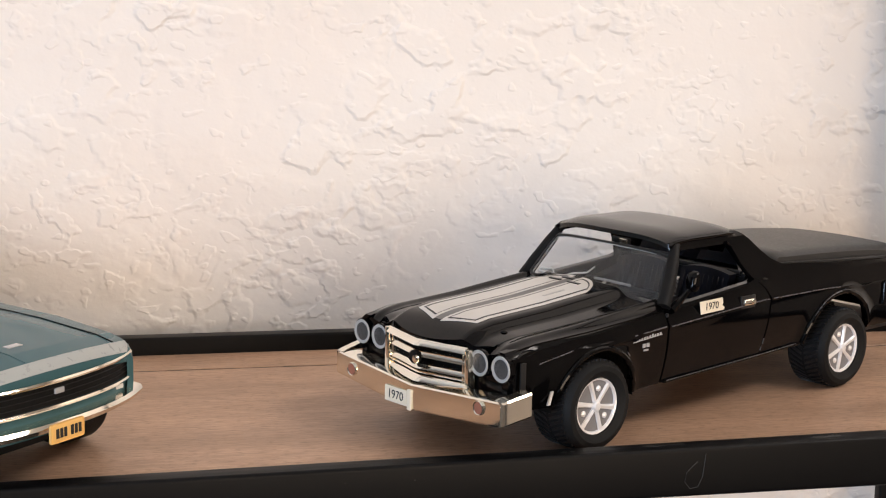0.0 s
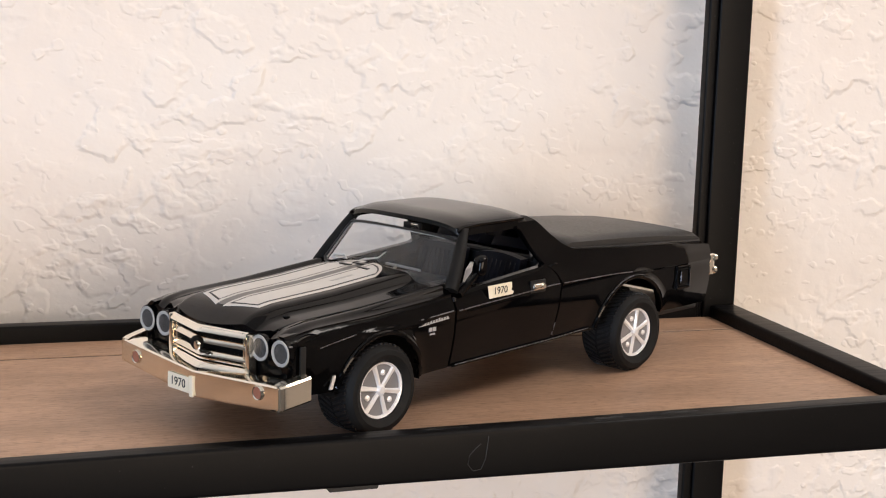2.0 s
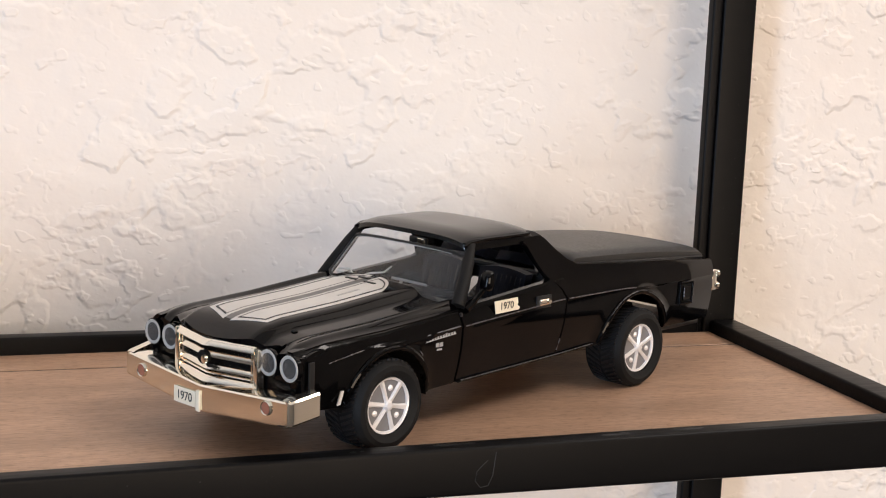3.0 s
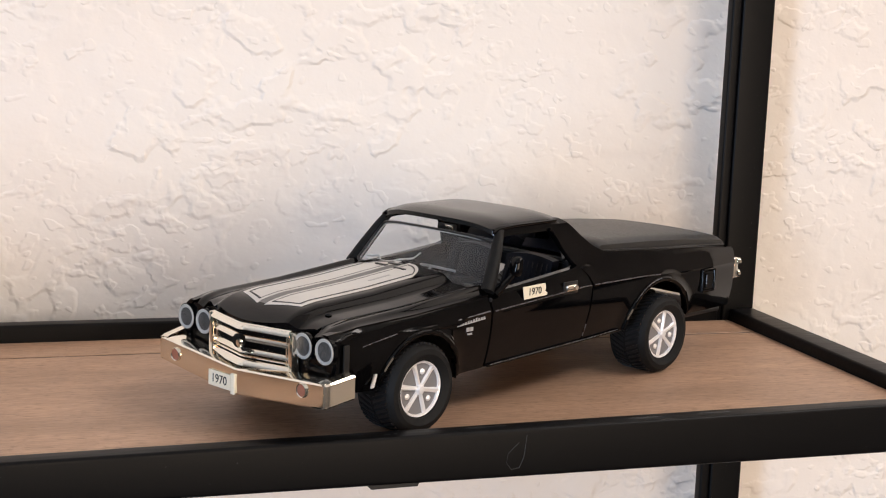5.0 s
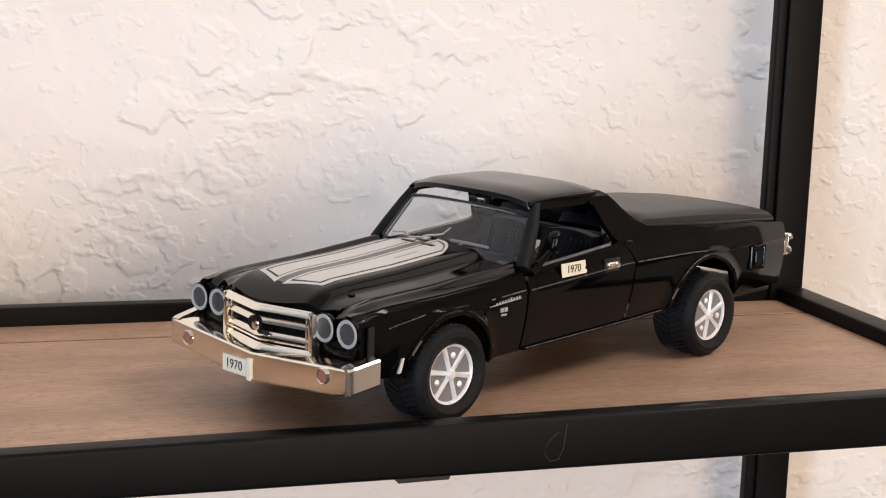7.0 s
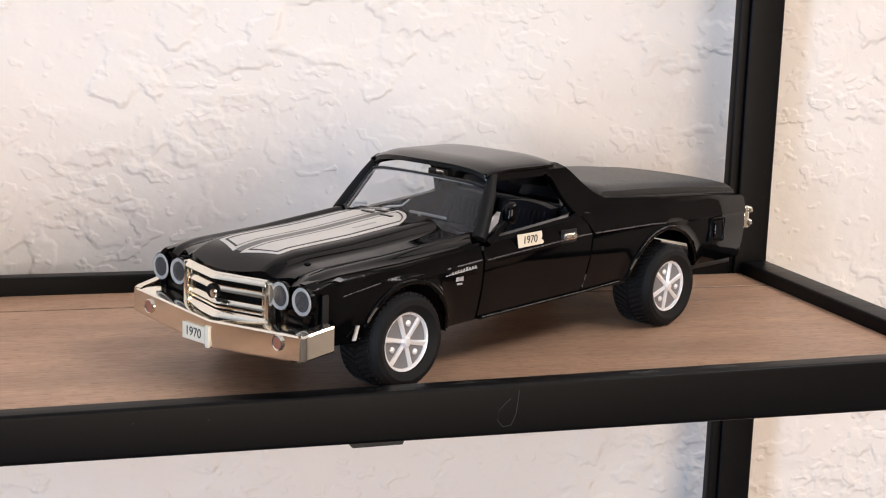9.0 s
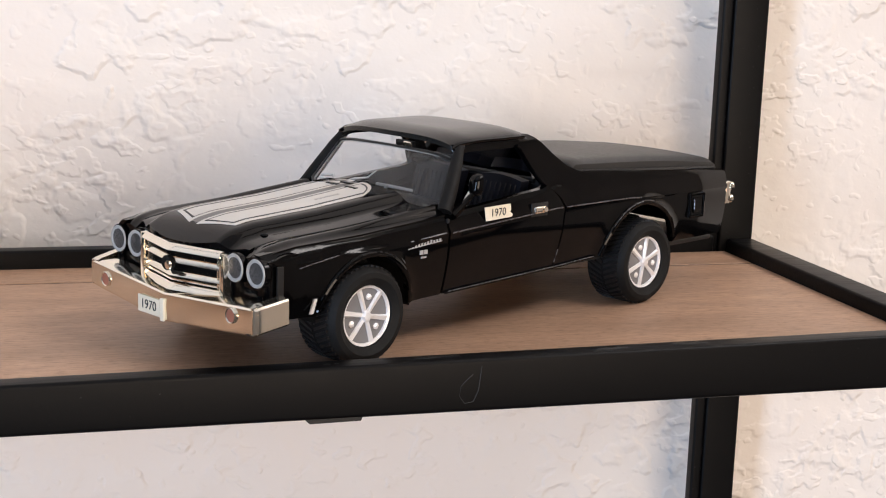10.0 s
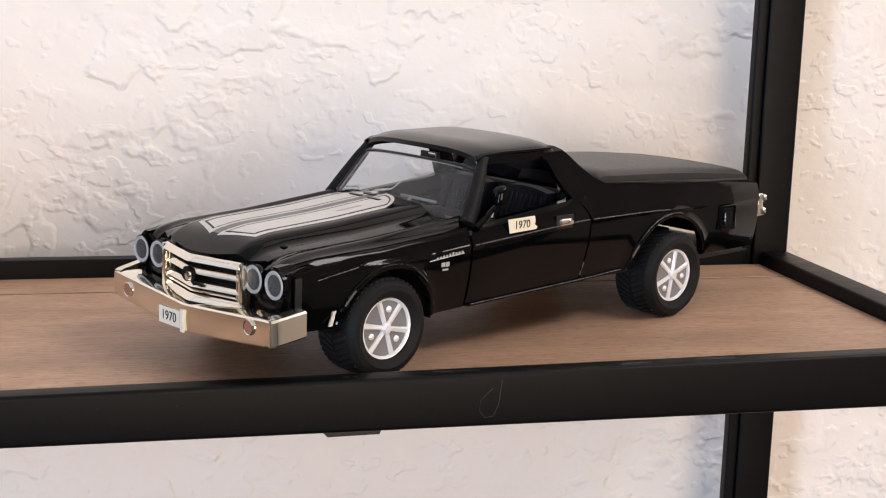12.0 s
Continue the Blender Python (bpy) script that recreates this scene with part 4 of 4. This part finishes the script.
# ---- wheels ----
def wheel(parent, m_centre, radius, rim_r, width, out, turn=0.0, blocks=True, name="wheel", label="black rubber tyre on a silver six-spoke rim", scale=0.01):
    """A wheel whose outer face lies at the centre given; out: -1 faces -y."""
    cx, cy, cz = m_centre
    w = -out * width
    prof = [(rim_r, 0.05 * w), (rim_r + 0.03, -0.05 * w), (rim_r + (radius - rim_r) * 0.45, -0.13 * w), (radius - 0.13, -0.11 * w), (radius - 0.04, -0.03 * w), (radius, 0.08 * w), (radius, 0.8 * w), (radius - 0.04, 0.92 * w), (radius - 0.2, w), (rim_r, w)]
    hub = part(name, lathe([(rim_r * 0.96, 0.035 * w), (rim_r * 0.96, 0.9 * w)], m_centre, "y", 40), RIMDARK, parent, label, scale)
    part("tyre", lathe(prof, m_centre, "y", 64), RUBBER, hub, "black rubber tyre with block tread", scale)
    # tread blocks
    bm = bmesh.new()
    n = 46
    for k in range(n if blocks else 0):
        for row, (a, b, skew) in enumerate(((0.03, 0.41, 1), (0.47, 0.86, -1))):
            t0 = 2 * math.pi * (k + 0.5 * row) / n
            corners = []
            for f, da in ((a, 0), (b, 0.17 * skew), (b, 0.17 * skew + 0.072), (a, 0.072)):
                corners.append((t0 + da, f))
            lo = [bm.verts.new((cx + (radius - 0.03) * math.cos(t), cy + f * w, cz + (radius - 0.03) * math.sin(t))) for t, f in corners]
            hi = [bm.verts.new((cx + (radius + 0.035) * math.cos(t), cy + f * w, cz + (radius + 0.035) * math.sin(t))) for t, f in corners]
            bm.faces.new(hi)
            for i in range(4):
                bm.faces.new((lo[i], lo[(i + 1) % 4], hi[(i + 1) % 4], hi[i]))
    if blocks:
        tagged(part("tread", bm, TREAD, hub, smooth=0, scale=scale), kind="stuff")
    else:
        bm.free()
    rim = part("rim", lathe([(rim_r * 0.89, 0.10 * w), (rim_r * 0.925, 0.0), (rim_r, -0.02 * w), (rim_r * 1.02, 0.06 * w), (rim_r * 0.99, 0.2 * w)], m_centre, "y", 48), RIM, hub, "bright silver rim", scale)
    rim.data.polygons[0].use_smooth = True
    for k in range(6):
        a = math.pi * k / 3 - 0.20 + turn
        ca, sa = math.cos(a), math.sin(a)
        bm = bmesh.new()
        loops = []
        for r, hw, up in ((0.10, 0.075, -0.012), (rim_r * 0.55, 0.085, -0.008), (rim_r * 0.93, 0.105, 0.0)):
            loops.append([bm.verts.new((cx + r * ca - q * sa, cy + f * w, cz + r * sa + q * ca)) for q, f in ((-hw, 0.06), (-hw * 0.75, 0.012 + up), (hw * 0.35, up - 0.006), (hw, 0.06))])
        for la, lb in zip(loops, loops[1:]):
            for i in range(4):
                bm.faces.new((la[i], la[(i + 1) % 4], lb[(i + 1) % 4], lb[i]))
        bm.faces.new(loops[0])
        bm.faces.new(loops[-1])
        part("spoke", bm, RIM, rim, smooth=0, scale=scale)
        if k % 2 == 1:
            b = a + math.pi / 6
            part("nut", lathe([(0.10, 0.16 * w), (0.09, 0.015 * w), (0.03, -0.015 * w)], (cx + rim_r * 0.62 * math.cos(b), cy, cz + rim_r * 0.62 * math.sin(b)), "y", 8), RIM, rim, "", scale)
    part("hub_cap", lathe([(0.17, 0.10 * w), (0.17, -0.02 * w), (0.12, -0.06 * w), (0.05, -0.07 * w)], m_centre, "y", 6), RIM, rim, "", scale)
    return hub


for x in (0.0, WB):
    wheel(truck, (x, 0.0, WR), WR - 0.01, 0.82, 1.36, -1, 0.55 if x > 1 else 0.0)
    wheel(truck, (x, 2 * YC, WR), WR - 0.01, 0.82, 1.36, 1)
    part("axle", tube([(x, 0.9, WR), (x, 2 * YC - 0.9, WR)], 0.14, 8), SATIN, truck)
    part("wheel_well", box(x - 1.7, x + 1.7, 1.55, 2 * YC - 1.55, 1.6, 3.1 if x < 1 else 2.45, 0.1), DARK, truck)
for s in (-1, 1):
    rows = [[(0.15 - 1.66 * math.cos(a), YC + s * d, 1.30 + 1.64 * math.sin(a)) for d in (1.9, 2.6, 3.2)] for a in steps(0.0, math.pi, 20)]
    part("arch_liner", slab(rows, (0, 0, 0.04)), DARK, truck)
part("chassis_rail", box(3.0, 9.2, YC - 1.7, YC + 1.7, 1.22, 1.5, 0.1), DARK, truck)

# ---- the teal model coupe beside it: x rearward from the middle of its nose ----
coupe = thing("model_coupe", pose(-0.1506, -0.0015, 0, 0, 0, 137), "teal die-cast model coupe with a white nose band, on the board", "model car")


def cpart(name, bm, mat, parent, label="", smooth=35):
    return part(name, bm, mat, parent, label, 0.0125, smooth)


CW = [(0.0, 2.58), (0.15, 2.76), (0.4, 2.88), (2.5, 3.0), (9, 3.0), (13.5, 2.85), (14.6, 2.6)]
CB = [(0.0, 2.24), (0.3, 2.44), (0.8, 2.55), (2.5, 2.70), (5, 2.80), (9, 2.95), (11, 3.05), (14.6, 2.75)]
CARCH = ((1.7, 0.95, 1.2), (11.2, 0.95, 1.25))


def coupe_low(x):
    z = 0.85 if x > 1.0 else 1.25
    for cx, cz, r in CARCH:
        if abs(x - cx) < r:
            z = max(z, cz + math.sqrt(r * r - (x - cx) ** 2))
    return z


for s in (-1, 1):
    cols = []
    for x in steps(0.05, 14.6, 90):
        lo, hi, w = coupe_low(x), lerp_table(CB, x), lerp_table(CW, x)
        cols.append([(x, s * (w - 0.25 * max(0, (1.6 - z) / 0.8) ** 2 - 0.18 * max(0, (z - hi + 0.25) / 0.25) ** 2), z) for z in steps(lo, hi, 10)])
    cpart("flank", slab(cols, (0, -s * 0.2, 0)), TEAL, coupe)


def coupe_top(x, d):
    w = lerp_table(CW, x) - 0.18
    return lerp_table(CB, x) + 0.17 * (1 - (d / w) ** 2) + 0.05 * math.exp(-((abs(d) - 1.5) / 0.3) ** 2) * min(1.0, max(0.0, (x - 0.6) / 1.5))


def coupe_nose(v):
    return -0.30 * (1 - v * v)


def coupe_sheet(x0, x1, n, lift=0.0):
    rows = []
    for x in steps(x0, x1, n):
        w = lerp_table(CW, x) - 0.18
        rows.append([(x + coupe_nose(v) * max(0.0, 1 - x / 5), v * w, coupe_top(x, v * w) + lift) for v in steps(-1, 1, 24)])
    return rows


cpart("hood", slab(coupe_sheet(0.02, 5.2, 130), (0, 0, -0.2)), TEAL, coupe, smooth=50)
cpart("nose_band", slab(coupe_sheet(0.03, 0.30, 8, 0.022), (0, 0, -0.01)), BANDM, coupe, "white painted band over the nose", smooth=50)
cpart("tail_deck", slab(coupe_sheet(10.8, 14.58, 12), (0, 0, -0.2)), TEAL, coupe, smooth=50)
cab = [[(x, v * w, z) for v in steps(-1, 1, 12)] for x, w, z in ((5.0, 2.6, 2.95), (6.6, 2.15, 4.05), (7.6, 2.12, 4.22), (9.0, 2.1, 4.15), (11.2, 2.45, 3.15))]
cpart("roof", slab(cab[1:4], (0, 0, -0.15)), TEAL, coupe, smooth=50)
cpart("windscreen", sheet(cab[0:2]), GLASS, coupe)
cpart("rear_window", sheet(cab[3:5]), GLASS, coupe)
for s in (-1, 1):
    cpart("pillar", tube([(5.0, s * 2.6, 2.95), (6.6, s * 2.15, 4.02)], 0.1, 6), TEAL, coupe)
    cpart("rear_pillar", prism([(8.8, s * 2.12, 4.1), (11.3, s * 2.5, 3.1), (9.4, s * 2.6, 3.0)], (0, -s * 0.15, 0)), TEAL, coupe, smooth=0)
cpart("interior", box(5.2, 10.8, -2.4, 2.4, 1.2, 2.8, 0.1), DARK, coupe)
cpart("valance", box(0.15, 0.5, -1.5, 1.5, 0.8, 1.2, 0.08), DARK, coupe)
cpart("floor_pan", box(0.5, 14.3, -2.2, 2.2, 0.75, 1.1, 0.1), DARK, coupe)
cpart("tail_panel", box(14.4, 14.65, -2.5, 2.5, 0.9, 2.75, 0.08), TEAL, coupe)


def nose_strip(z0, z1, out, w=2.66, n=24):
    return [[(coupe_nose(v) - out + 0.22 * abs(v) ** 4, v * w, z) for v in steps(-1, 1, n)] for z in steps(z0, z1, 4)]


cpart("nose_panel", slab(nose_strip(1.1, 2.36, -0.06, 2.76), (0.2, 0, 0)), TEAL, coupe)
grille2 = cpart("grille", slab(nose_strip(1.72, 2.18, 0.0), (0.1, 0, 0)), DARK, coupe, "black full-width grille")
for z, r in ((2.22, 0.05), (1.68, 0.045)):
    cpart("grille_trim", tube([(coupe_nose(v) - 0.04 + 0.22 * abs(v) ** 4, v * 2.68, z) for v in steps(-1, 1, 24)], r, 6), CHROME, grille2, "thin chrome grille trim")
for k in range(3):
    cpart("grille_slat", tube([(coupe_nose(v) - 0.01 + 0.22 * abs(v) ** 4, v * 2.64, 1.82 + 0.12 * k) for v in steps(-1, 1, 24)], 0.012, 5), SATIN, grille2)
cpart("badge", box(-0.36, -0.3, -0.13, 0.13, 1.94, 2.06, 0.02), SILVERINK, grille2, "small silver badge")
cpart("badge_bar", box(-0.37, -0.3, -0.12, 0.12, 2.20, 2.26, 0.02), SILVERINK, grille2)
cpart("parking_lamp", box(-0.02, 0.1, 1.75, 2.25, 1.50, 1.62, 0.03), GREYPLASTIC, coupe)
cpart("parking_lamp", box(-0.02, 0.1, -2.25, -1.75, 1.50, 1.62, 0.03), GREYPLASTIC, coupe)
rows = []
for v in steps(-1, 1, 30):
    x = coupe_nose(v) - 0.28 + 0.34 * abs(v) ** 3
    rows.append([(x + 0.3, v * 2.95, 1.44), (x + 0.05, v * 2.95, 1.42), (x, v * 2.95, 1.34), (x + 0.05, v * 2.95, 1.24), (x + 0.3, v * 2.95, 1.22)])
cpart("bumper", slab(rows, (0.05, 0, 0)), CHROME, coupe, "slim chrome front bumper")
plate2 = cpart("licence_plate", box(-0.70, -0.66, -0.32, 0.63, 1.03, 1.44, 0.05), YELLOW, coupe, "yellow number plate with dark bars", smooth=0)
for k in range(6):
    a = -0.23 + 0.11 * k + (0.08 if k > 2 else 0.0)
    cpart("plate_bar", box(-0.715, -0.70, a, a + 0.075, 1.13, 1.33, 0.0), INK, plate2, smooth=0)
for s in (-1, 1):
    cpart("shut_line", tube([(x + coupe_nose(0.8) * max(0.0, 1 - x / 5), s * 2.2, coupe_top(x, 2.2) + 0.004) for x in steps(0.34, 5.0, 20)], 0.022, 6), DARK, coupe)
cpart("hood_crease", tube([(x + coupe_nose(0.2) * max(0.0, 1 - x / 5), 0.5, coupe_top(x, 0.5) + 0.002) for x in steps(0.36, 5.0, 20)], 0.014, 6), TEAL, coupe)
cpart("hood_badge", box(0.9, 1.1, -0.2, 0.2, coupe_top(1.0, 0) - 0.02, coupe_top(1.0, 0) + 0.03, 0.015), SILVERINK, coupe)
for x in (1.7, 11.2):
    wheel(coupe, (x, -2.55, 1.0), 0.975, 0.6, 0.95, -1, blocks=False, scale=0.0125)
    wheel(coupe, (x, 2.55, 1.0), 0.975, 0.6, 0.95, 1, blocks=False, scale=0.0125)
    cpart("axle", tube([(x, -2.2, 1.0), (x, 2.2, 1.0)], 0.12, 8), SATIN, coupe)
